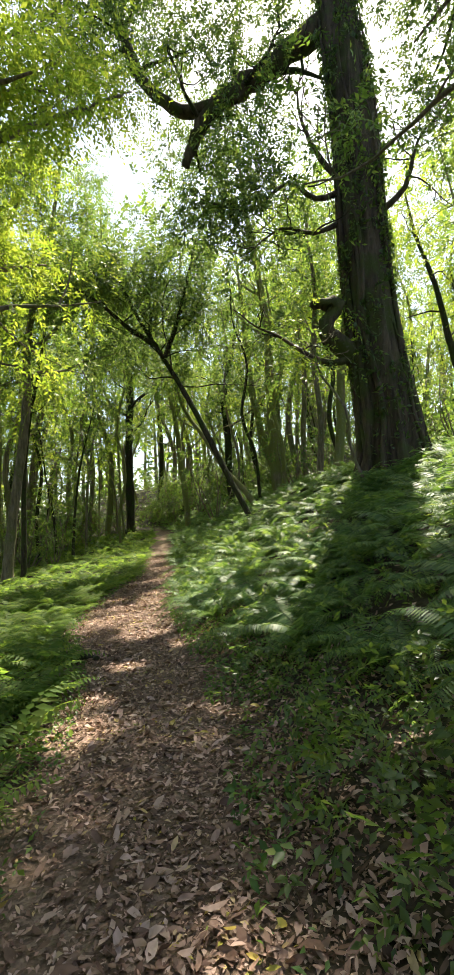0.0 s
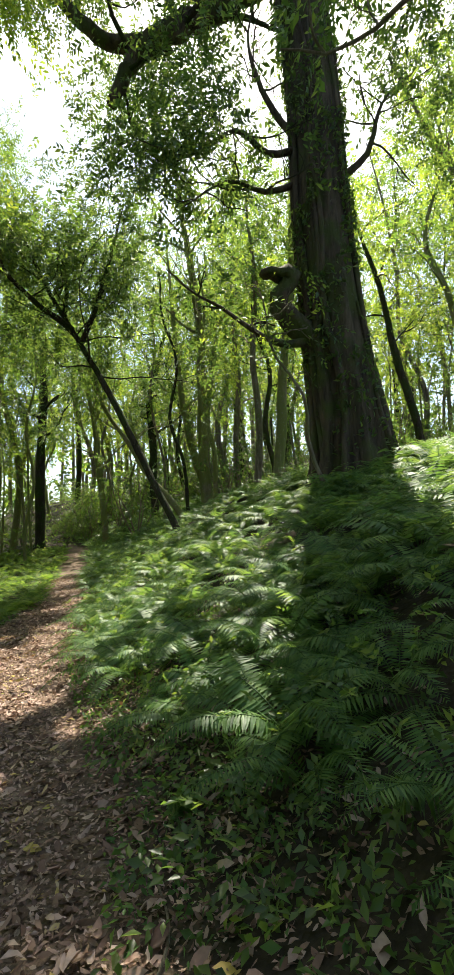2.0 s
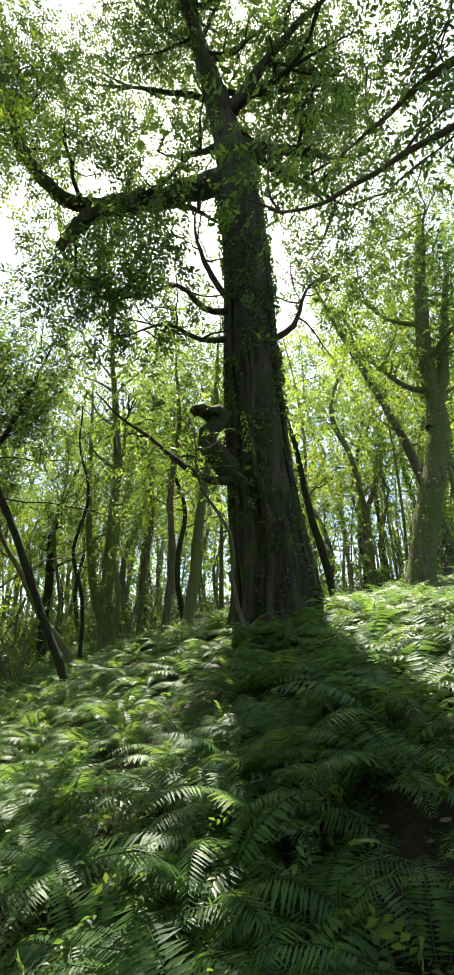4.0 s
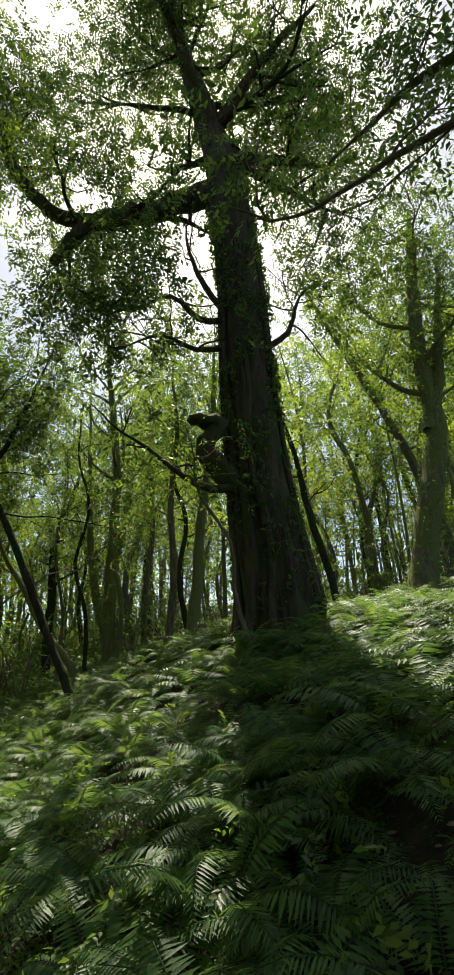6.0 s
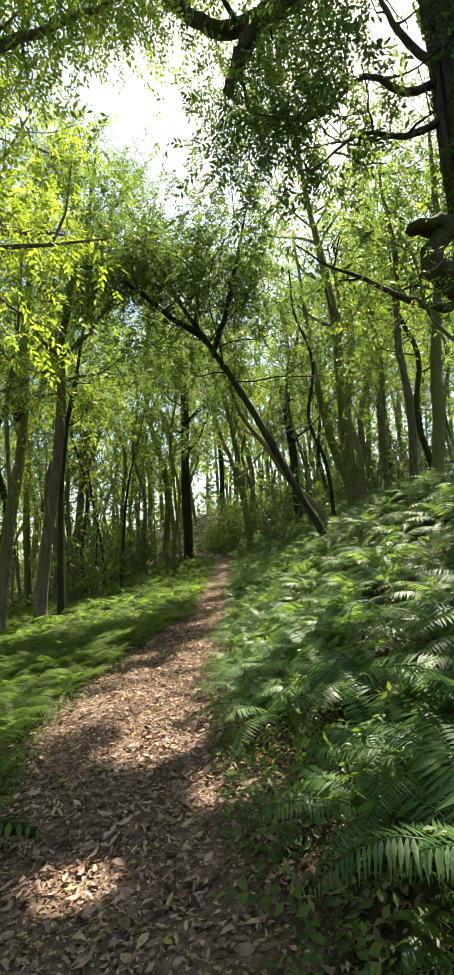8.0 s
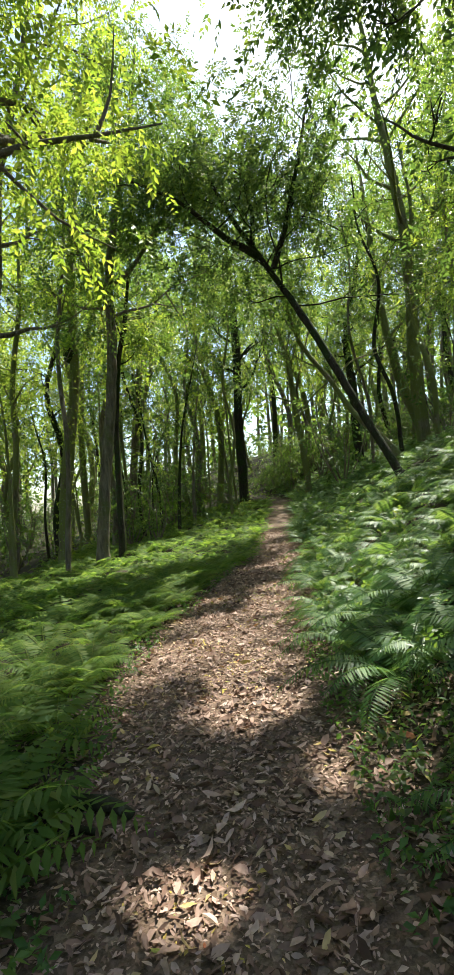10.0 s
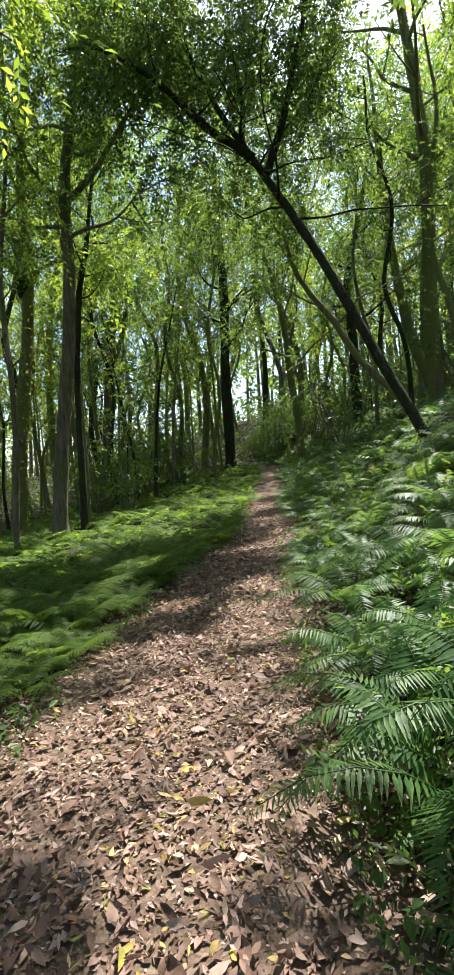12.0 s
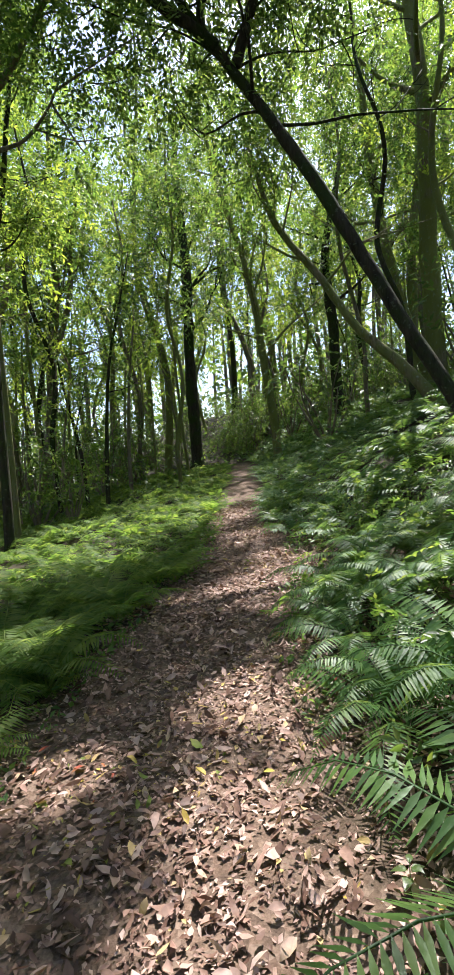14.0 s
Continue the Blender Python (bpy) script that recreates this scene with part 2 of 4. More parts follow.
def tube(points, radii, sides=8, lumps=0.06, seed=0):
    """A tapering round stem with uneven girth, closed at its tip."""
    P = np.asarray(points, float)
    n = len(P)
    R = np.interp(np.linspace(0, 1, n), np.linspace(0, 1, len(radii)), radii)
    T = unit(np.gradient(P, axis=0))
    ref = np.array([0.31, 0.95, 0.05]) if abs(T[0][2]) > 0.5 else np.array([0.1, 0.2, 1.0])
    A = unit(np.cross(T, ref))
    B = np.cross(T, A)
    a = np.linspace(0, 2 * np.pi, sides, endpoint=False)
    r = np.random.default_rng(seed)
    s = np.arange(n)[:, None]
    wob = 1 + lumps * (np.sin(a * 2 + s * 0.33 + r.uniform(0, 6)) + 0.7 * np.sin(a * 3 - s * 0.51 + r.uniform(0, 6)) + r.normal(0, 0.4, (n, sides)))
    V = P[:, None] + (R[:, None] * wob)[..., None] * (np.cos(a)[None, :, None] * A[:, None] + np.sin(a)[None, :, None] * B[:, None])
    V = V.reshape(-1, 3)
    i, j = np.meshgrid(np.arange(n - 1), np.arange(sides), indexing="ij")
    k = (j + 1) % sides
    F = np.stack([i * sides + j, i * sides + k, (i + 1) * sides + k, (i + 1) * sides + j], -1).reshape(-1, 4)
    V = np.vstack([V, P[-1] + T[-1] * R[-1] * 0.6])
    tip = len(V) - 1
    j = np.arange(0, sides, 2)
    cap = np.stack([(n - 1) * sides + j, (n - 1) * sides + (j + 1) % sides, (n - 1) * sides + (j + 2) % sides, np.full(len(j), tip)], -1)
    return V, np.vstack([F, cap])


def leaf_blades(P, size, up=0.6, aspect=0.42, droop=0.25, r=rng):
    """Folded pointed leaves at the points P: four corners and two faces each."""
    n = len(P)
    size = np.broadcast_to(size, (n,)) * r.uniform(0.65, 1.3, n)
    N = unit(r.normal(0, 1, (n, 3)) * 0.62 + np.array([0, 0, up]))
    D = unit(np.cross(N, r.normal(0, 1, (n, 3))))
    D = unit(D + np.array([0, 0, -droop]))
    S = unit(np.cross(D, N))
    N = np.cross(S, D)
    L, W = size[:, None], (size * aspect)[:, None]
    V = np.stack([P - D * L * 0.5, P - D * L * 0.05 + S * W * 0.5 + N * W * 0.18, P + D * L * 0.5 - N * L * 0.08, P - D * L * 0.05 - S * W * 0.5 + N * W * 0.18], 1).reshape(-1, 3)
    b = np.arange(n)[:, None] * 4
    F = np.concatenate([b + np.array([[0, 1, 2]]), b + np.array([[0, 2, 3]])])
    return V, F


# Openings in the canopy: where the sun comes down to the floor (place, radius), and one where the sky shows.
SUNSPOTS = [((-1.95, 11.5, -0.2), 0.4), ((-2.5, 11.1, -0.2), 0.35), ((-3.4, 12.4, 0.2), 0.55), ((-3.2, 11.2, 0.2), 0.4), ((-1.73, 15.1, -0.1), 0.45), ((-1.24, 18.5, 0.2), 0.45), ((-1.55, 12.9, -0.1), 0.35), ((-1.5, 14.0, -0.1), 0.35),
            ((0.5, 5.6, 0.3), 0.5), ((1.0, 6.3, 0.6), 0.55), ((0.2, 6.8, 0.2), 0.45), ((1.4, 7.3, 0.8), 0.4), ((0.9, 8.2, 0.7), 0.4), ((1.8, 8.6, 1.2), 0.4), ((2.2, 7.0, 1.2), 0.3), ((0.6, 9.2, 0.7), 0.4), ((0.1, 5.0, 0.1), 0.45), ((1.5, 5.2, 0.8), 0.3), ((2.4, 6.0, 1.2), 0.3), ((2.4, 9.8, 1.7), 0.4), ((1.3, 10.4, 1.2), 0.4),
            ((5.6, 10.1, 2.6), 0.8), ((6.9, 12.2, 3.1), 1.0), ((7.9, 13.9, 3.5), 0.9), ((4.9, 8.9, 2.2), 0.6), ((-0.5, 11.3, 0.4), 0.4), ((-0.9, 10.9, 0.1), 0.4), ((1.0, 3.0, 0.2), 0.16), ((-1.0, 2.0, -0.1), 0.16), ((0.4, 3.8, 0.1), 0.18), ((4.2, 8.7, 2.2), 0.6), ((4.7, 9.7, 2.5), 0.9), ((5.1, 9.5, 2.7), 0.6), ((-0.3, 9.8, 0.4), 0.4), ((-0.9, 9.2, 0.0), 0.45), ((-2.2, 10.1, -0.2), 0.5), ((-2.7, 9.6, -0.2), 0.45), ((-3.0, 8.8, -0.2), 0.3), ((-1.5, 8.2, -0.2), 0.45), ((-1.65, 11.7, -0.2), 0.3), ((-1.45, 4.3, -0.2), 0.4), ((-1.55, 5.1, -0.2), 0.3),
            ((-1.4, 6.3, -0.2), 0.3), ((-2.0, 12.2, -0.2), 0.35), ((-1.3, 12.5, -0.1), 0.45), ((-2.9, 12.5, -0.2), 0.3), ((-2.1, 13.2, -0.2), 0.4), ((-1.7, 8.9, -0.2), 0.35), ((-2.15, 15.8, -0.15), 0.7), ((-1.85, 17.1, -0.1), 0.7),
            ((-2.7, 19, -0.05), 0.6), ((-3.0, 21.5, 0.05), 0.5), ((-3.5, 25, 0.3), 0.8), ((-4.3, 31, 0.8), 0.8), ((-0.55, 7.5, 0.0), 0.45), ((-0.3, 8.1, 0.1), 0.4), ((-0.6, 10.5, 0.5), 0.5), ((-0.4, 13.1, 0.6), 0.8),
            ((-0.5, 16.5, 1.1), 1.0), ((0.1, 18.8, 1.6), 1.1), ((1.8, 11.3, 1.9), 0.5), ((3.9, 9.0, 2.6), 0.8), ((3.0, 7.3, 2.1), 0.45), ((6.4, 11, 3.2), 1.0), ((2.2, 16.5, 2.2), 0.9), ((1.2, 9.0, 1.6), 0.35), ((-0.8, 13.6, 0.4), 0.5),
            ((-4.0, 14, 0.1), 0.5), ((-3.9, 11, 0.1), 0.5), ((-5.0, 18, 0), 0.7), ((-6.5, 21, -0.2), 0.8), ((-5.5, 12.5, 0), 0.5), ((-3.0, 6.0, 0), 0.7), ((-7.5, 16, -0.2), 1.1), ((-4.2, 22, 0.1), 0.8)]
SKY_GAP = ((0.0, 1.5, 1.5), (-5.6, 30.0, 24.3), 0.03)


def open_canopy(P):
    """Which of the points stay, once the openings are cut."""
    keep = np.ones(len(P), bool)
    s = np.array(SUN)
    for (x, y, z), r in SUNSPOTS:
        q = P - np.array([x, y, z])
        along = q @ s
        off = np.linalg.norm(q - along[:, None] * s, axis=1)
        ragged = r * (1 + 0.35 * np.sin(P[:, 0] * 7) * np.sin(P[:, 1] * 5))
        keep &= ~((off < ragged) & (along > 2.0))
    a, b, w = SKY_GAP
    axis = unit(np.array(b) - np.array(a))
    q = P - np.array(a)
    along = q @ axis
    off = np.linalg.norm(q - along[:, None] * axis, axis=1)
    keep &= ~((off < along * w * (1 + 0.3 * np.sin(P[:, 2] * 2.1))) & (along > 6))
    return keep


def foliage(centres, per, spread, size, flat=0.6, cut=True, up=0.6, aspect=0.42, r=rng, row=9):
    """Leaves set along short drooping sprays that gather round twig ends."""
    C = np.asarray(centres, float)
    C = np.repeat(C, max(1, round(per / row)), axis=0)
    n = len(C)
    out = r.normal(0, 1, C.shape) * np.array([1, 1, flat])
    O = C + out * spread * 0.8
    A = unit(unit(out) * 0.7 + r.normal(0, 0.45, (n, 3)) + np.array([0, 0, -0.18]))
    N = unit(r.normal(0, 0.38, (n, 3)) + np.array([0, 0, 1.0]))
    S = unit(np.cross(A, N))
    N = np.cross(S, A)
    span = size * r.uniform(2.6, 4.6, n)
    t = (np.arange(row) + 0.5) / row
    sag = -(t ** 2)[None, :, None] * np.array([0, 0, 0.3]) * span[:, None, None]
    P = O[:, None] + A[:, None] * (t[None] * span[:, None])[..., None] + sag
    turn = np.where(np.arange(row) % 2, 1.0, -1.0)[None, :, None]
    turn = turn * np.where(np.arange(row) == row - 1, 0.1, 1.0)[None, :, None]
    D = unit(A[:, None] * r.uniform(0.5, 1.0, (n, row, 1)) + S[:, None] * turn * 0.85 + r.normal(0, 0.22, (n, row, 3)) + np.array([0, 0, -0.22]))
    M = N[:, None] + r.normal(0, 0.3, (n, row, 3))
    L = size * r.uniform(0.7, 1.25, (n, row)) * (1.1 - 0.35 * np.abs(t - 0.45) * 2)[None]
    P = P + D * L[..., None] * 0.45
    P, D, M, L = P.reshape(-1, 3), D.reshape(-1, 3), M.reshape(-1, 3), L.reshape(-1)
    if cut:
        keep = open_canopy(P)
        P, D, M, L = P[keep], D[keep], M[keep], L[keep]
    S = unit(np.cross(D, M))
    M = np.cross(S, D)
    L, W = L[:, None], (L * aspect)[:, None]
    V = np.stack([P - D * L * 0.5, P - D * L * 0.05 + S * W * 0.5 + M * W * 0.18, P + D * L * 0.5 - M * L * 0.08, P - D * L * 0.05 - S * W * 0.5 + M * W * 0.18], 1).reshape(-1, 3)
    b = np.arange(len(P))[:, None] * 4
    return V, np.concatenate([b + np.array([[0, 1, 2]]), b + np.array([[0, 2, 3]])])


def grow(stem, radius, count, start, reach, lift, r, twigs=3, side=None, sides=5):
    """Limbs and twigs off a stem. Returns the limbs, the twigs and the twig ends."""
    tubes, small, ends = [], [], []
    n = len(stem)
    for k in range(count):
        f = start + (1 - start) * (k + r.uniform(0, 0.9)) / count
        i = min(n - 2, int(f * (n - 1)))
        a = k * 2.4 + r.uniform(-0.6, 0.6)
        way = np.array([math.cos(a), math.sin(a), lift + r.uniform(-0.3, 0.5)])
        if side is not None:
            way = way + np.asarray(side)
        way = way / np.linalg.norm(way)
        length = reach * r.uniform(0.6, 1.15) * (1.1 - 0.55 * f)
        pts = [stem[i]]
        for s in range(5):
            way = way + r.normal(0, 0.22, 3) + np.array([0, 0, 0.05])
            way /= np.linalg.norm(way)
            pts.append(pts[-1] + way * length / 5)
        line = spline(pts, length / 9)
        r0 = max(0.02, radius * (1 - 0.75 * f) * 0.45)
        tubes.append(tube(line, [r0, r0 * 0.6, 0.012], sides, 0.08, int(r.integers(1e6))))
        ends.append(pts[-1])
        ends.append(pts[-2])
        for s in range(twigs):
            j = int(len(line) * r.uniform(0.35, 0.9))
            w2 = way + r.normal(0, 0.8, 3)
            w2 /= np.linalg.norm(w2)
            l2 = length * r.uniform(0.25, 0.5)
            mid = line[j] + w2 * l2 * 0.5 + r.normal(0, 0.08, 3)
            end = line[j] + w2 * l2 + np.array([0, 0, 0.1])
            small.append(tube(spline([line[j], mid, end], l2 / 3), [r0 * 0.4, 0.008], 4, 0.05, int(r.integers(1e6))))
            ends += [end, mid]
    return tubes, small, ends


def hang(limbs, twigs, origin, bark, root):
    """Limbs as parts of their own, the fine twigs as one."""
    for v, f in limbs:
        part("branch", mesh_from("branch", v - origin, f, bark, True), root)
    if twigs:
        v, f = join(twigs)
        tagged(part("twigs", mesh_from("twigs", v - origin, f, bark, True), root), kind="stuff")

# ---------- ground ----------


def graded(lo, hi, step, far):
    core = np.arange(lo, hi + 1e-6, step)
    grow_out = np.cumsum(step * 1.22 ** np.arange(1, 60))
    grow_out = grow_out[grow_out < far]
    return np.concatenate([lo - grow_out[::-1], core, hi + grow_out])


def build_ground():
    xs, ys = graded(-11, 9, 0.2, 420), graded(-4, 30, 0.2, 420)
    X, Y = np.meshgrid(xs, ys, indexing="ij")
    Z = height(X, Y)
    V = np.stack([X, Y, Z], -1).reshape(-1, 3)
    nx, ny = len(xs), len(ys)
    i, j = np.meshgrid(np.arange(nx - 1), np.arange(ny - 1), indexing="ij")
    a = i * ny + j
    F = np.stack([a, a + ny, a + ny + 1, a + 1], -1).reshape(-1, 4)
    me = mesh_from("ground", V, F, M_GROUND, True)
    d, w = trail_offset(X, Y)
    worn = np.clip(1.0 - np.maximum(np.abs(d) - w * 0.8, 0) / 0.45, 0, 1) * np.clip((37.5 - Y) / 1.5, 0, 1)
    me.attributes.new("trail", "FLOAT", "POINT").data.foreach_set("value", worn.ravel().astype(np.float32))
    return tagged(new("ground", me), "forest floor with a worn trail of brown leaf litter", "ground", kind="structure")


build_ground()

# ---------- trees ----------
TREES = []


def make_tree(points, radii, bark, leaf, label, limbs=10, start=0.45, reach=3.0, lift=0.5, per=120, spread=0.5, size=0.15,
              extra=(), side=None, seed=0, sides=12, name="tree", group="", sway_by=0.12, creeper=0, cut=True, extra_ends=(), twigs=3, clump=1.0):
    """A tree along a given stem: trunk, named limbs, branches, crown."""
    r = np.random.default_rng(seed + 100)
    P = np.array(points, float)
    P[0][2] = float(height(P[0][0], P[0][1])) - 0.15
    base = P[0].copy()
    root = tagged(empty(name, base + [0, 0, 0.15]), label, "tree", group)
    origin = base + np.array([0, 0, 0.15])
    stem = spline(P, 0.35)
    stem[1:-1] += r.normal(0, radii[0] * 0.05, (len(stem) - 2, 3)) * np.array([1, 1, 0])
    sway = np.linspace(0, 1, len(stem))[:, None] * np.pi
    stem = stem + np.sin(sway) * np.sin(sway * r.uniform(2.5, 4.5, 2)[None] + r.uniform(0, 6, 2)[None]) @ np.array([[1, 0, 0], [0, 1, 0]]) * sway_by
    flare = list(radii)
    V, F = tube(stem, flare, sides, 0.05, seed)
    foot = np.clip(1 - (V[:, 2] - base[2]) / (radii[0] * 3.2), 0, 1)
    axis = base[:2]
    V[:, :2] = V[:, :2] + (V[:, :2] - axis) * (foot ** 2 * 0.55)[:, None]
    part("trunk", mesh_from("trunk", V - origin, F, bark, True), root)
    if creeper:
        k = r.integers(0, int(len(stem) * 0.55), creeper)
        a = r.uniform(0, 6.28, creeper)
        ring = np.interp(k / len(stem), np.linspace(0, 1, len(radii)), radii) * 1.12 + r.uniform(0.01, 0.1, creeper)
        v, f = leaf_blades(stem[k] + np.stack([ring * np.cos(a), ring * np.sin(a), r.uniform(-0.2, 0.2, creeper)], -1), 0.12, 0.3, 0.5, 0.5, r)
        part("creeper", mesh_from("creeper", v - origin, f, leaf), root, "leafy creeper")
    ends = [np.array(e, float) for e in extra_ends]
    for pts, rad in extra:
        line = spline(pts, 0.3)
        line[1:-1] += r.normal(0, rad[0] * 0.12, (len(line) - 2, 3))
        v, f = tube(line, rad, 10, 0.09, seed + 3)
        part("limb", mesh_from("limb", v - origin, f, bark, True), root)
        limbs2, twigs2, e2 = grow(line, rad[0], 5, 0.4, reach * 0.55, 0.4, r, 3)
        hang(limbs2, twigs2, origin, bark, root)
        ends += e2
    tubes, small, more = grow(stem, radii[0], limbs, start, reach, lift, r, twigs, side)
    hang(tubes, small, origin, bark, root)
    ends += more
    if per and ends:
        v, f = foliage(np.array(ends), int(per * 0.95), spread * clump, size * 0.92, r=r, cut=cut)
        part("crown", mesh_from("crown", v - origin, f, leaf), root)
    TREES.append(base[:2])
    return root


def old_tree():
    """The giant: a fluted, vine-wrapped bole with a flared foot, a sagging limb and a curled stub."""
    r = np.random.default_rng(5)
    base = np.array([4.1, 12.5, float(height(4.1, 12.5))])
    root = tagged(empty("old_tree", base), "huge old tree with dark furrowed bark wrapped in climbing vines", "tree")
    pts = [(4.22, 12.5, base[2] - 0.3), (4.06, 12.5, 4.2), (3.88, 12.5, 6), (3.78, 12.5, 8), (3.82, 12.8, 12), (3.66, 13.2, 16), (3.3, 13.6, 19.5), (2.7, 14, 23), (2.3, 14.4, 27)]
    stem = spline(pts, 0.16)
    n, sides = len(stem), 56
    zs = stem[:, 2]
    R = np.interp(zs, [2.2, 2.8, 3.3, 4, 5.5, 8, 12, 16, 20, 27], [1.05, 0.86, 0.74, 0.67, 0.6, 0.55, 0.54, 0.52, 0.4, 0.15])
    a = np.linspace(0, 2 * np.pi, sides, endpoint=False)[None]
    z = zs[:, None]
    depth = np.interp(z, [2, 4, 8, 14, 24], [0.16, 0.10, 0.06, 0.05, 0.04])
    flutes = np.sin(a * 7 + 0.5 * np.sin(z * 0.5)) * 0.6 + np.sin(a * 12 + 1.2 * np.sin(z * 0.8) + 1) * 0.5 + np.sin(a * 19 + z * 0.35) * 0.35
    girth = R[:, None] * (1 + depth * flutes + r.normal(0, 0.012, (n, sides)) + 0.03 * np.sin(a * 2 + z * 0.7))
    V = stem[:, None] + girth[..., None] * np.stack([np.cos(a) + 0 * z, np.sin(a) + 0 * z, 0 * a + 0 * z], -1)
    V = V.reshape(-1, 3)
    i, j = np.meshgrid(np.arange(n - 1), np.arange(sides), indexing="ij")
    k = (j + 1) % sides
    F = np.stack([i * sides + j, i * sides + k, (i + 1) * sides + k, (i + 1) * sides + j], -1).reshape(-1, 4)
    part("trunk", mesh_from("trunk", V - base, F, M_BARK_OLD, True), root)
    ends = []

    def arm(name, pts, rad, shoots, reach, label="", lift=0.3, keep_every=1):
        line = spline(pts, 0.25)
        line[1:-1] += r.normal(0, rad[0] * 0.09, (len(line) - 2, 3))
        v, f = tube(line, rad, 14, 0.24 if name == "stub" else 0.08, 11)
        limb = part(name, mesh_from(name, v - base, f, M_BARK_OLD, True), root, label)
        if shoots:
            t2, s2, e2 = grow(line, rad[0], shoots, 0.35, reach, lift, r, 4)
            hang(t2, s2, base, M_BARK_DARK, limb)
            ends.extend(e2[::keep_every])

    arm("limb", [(3.7, 13.2, 15.9), (2.6, 13.7, 15.4), (1.8, 14, 15.05), (0.9, 14, 14.45), (0, 14, 13.85), (-0.5, 14, 12.95), (-0.85, 14, 12.1)], [0.4, 0.33, 0.3, 0.22, 0.12], 7, 3.0, "heavy sagging limb")
    arm("limb", [(0.1, 14, 13.9), (-0.95, 14, 13.85), (-1.75, 14, 14.5), (-2.3, 14.1, 15.5), (-2.9, 14.4, 17.5), (-4, 14.8, 19.5)], [0.2, 0.16, 0.05], 7, 3.0)
    arm("limb", [(3.7, 13.4, 17.6), (5, 13.8, 18.6), (6.6, 14, 19.5), (8.4, 14.4, 20.6)], [0.26, 0.18, 0.06], 6, 3.2)
    arm("limb", [(3.5, 13.4, 18.2), (2.4, 12.6, 20), (1.2, 11.6, 21), (-0.4, 10.6, 21.6)], [0.24, 0.16, 0.06], 7, 3.2)
    arm("limb", [(3.6, 13.3, 19), (4.8, 12, 21), (6, 10.6, 22)], [0.22, 0.15, 0.05], 6, 3.0)
    arm("stub", [(3.45, 12.35, 5.5), (3.0, 12.2, 5.85), (2.62, 12.2, 6.2), (2.72, 12.2, 6.62), (2.95, 12.2, 6.86), (2.6, 12.2, 6.93), (2.28, 12.2, 6.9)], [0.25, 0.2, 0.17, 0.16, 0.19, 0.15, 0.11], 0, 0, "short curled dead stub")
    arm("branch", [(3.4, 12.3, 5.55), (2.75, 12.2, 5.4), (2.2, 12.2, 5.6), (1.4, 12.2, 6.15), (0.9, 12.1, 6.35), (0.3, 12.0, 6.8)], [0.11, 0.06, 0.03, 0.01], 3, 1.0, keep_every=3)
    ends += [np.array(q) for q in ((0.2, 12, 7.0), (-0.2, 11.6, 7.4))]
    for pts in ([(3.4, 12.7, 10.2), (2.6, 12.5, 9.9), (1.9, 12.4, 10.3), (0.8, 12.4, 9.6), (-0.4, 12.3, 9.9)],
                [(3.4, 12.8, 10.5), (2.7, 12.7, 11.4), (2.3, 12.6, 12.6), (2.5, 12.5, 13.8)],
                [(4.3, 12.8, 9.6), (5.0, 12.6, 10.2), (5.4, 12.5, 11.4), (6.2, 12.4, 12.2)],
                [(3.4, 12.7, 9.4), (2.5, 12.4, 8.9), (1.6, 12.3, 9.0), (0.7, 12.2, 8.3)]):
        arm("branch", pts, [0.09, 0.06, 0.035, 0.012], 7, 1.8, keep_every=2)
    t2, s2, e2 = grow(stem[int(n * 0.55):], 0.4, 16, 0.1, 5.2, 0.3, r, 5)
    hang(t2, s2, base, M_BARK_DARK, root)
    ends += e2
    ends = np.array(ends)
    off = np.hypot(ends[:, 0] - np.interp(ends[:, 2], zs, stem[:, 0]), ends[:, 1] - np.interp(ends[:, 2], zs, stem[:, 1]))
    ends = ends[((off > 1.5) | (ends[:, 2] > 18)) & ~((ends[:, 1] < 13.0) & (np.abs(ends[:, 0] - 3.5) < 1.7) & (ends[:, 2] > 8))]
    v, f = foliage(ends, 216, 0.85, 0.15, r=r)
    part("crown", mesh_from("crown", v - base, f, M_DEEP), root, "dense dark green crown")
    # roots and vines that climb the bole
    for q in range(22):
        a0, turn = r.uniform(0, 6.28), r.uniform(-0.25, 0.25)
        top = r.uniform(5, 17)
        zz = np.linspace(base[2] - 0.15, top, 22)
        sx, sy = np.interp(zz, zs, stem[:, 0]), np.interp(zz, zs, stem[:, 1])
        rr = np.interp(zz, zs, R) * 1.05 + 0.02
        aa = a0 + turn * (zz - zz[0]) * 0.4 + 0.10 * np.sin(zz * 1.7 + q)
        line = np.stack([sx + rr * np.cos(aa), sy + rr * np.sin(aa), zz], -1)
        v, f = tube(spline(line, 0.3), [r.uniform(0.06, 0.13), 0.06, 0.025], 7, 0.14, q)
        part("vine", mesh_from("vine", v - base, f, M_BARK_OLD, True), root)
    # climbing leaves
    m = 7600
    zz = base[2] + 0.2 + (r.uniform(0, 1, m) ** 0.8) * 14
    aa = r.uniform(0, 6.28, m)
    patchy = np.sin(zz * 1.1 + aa * 2) + np.sin(zz * 2.3 - aa * 3) > -0.35
    zz, aa = zz[patchy], aa[patchy]
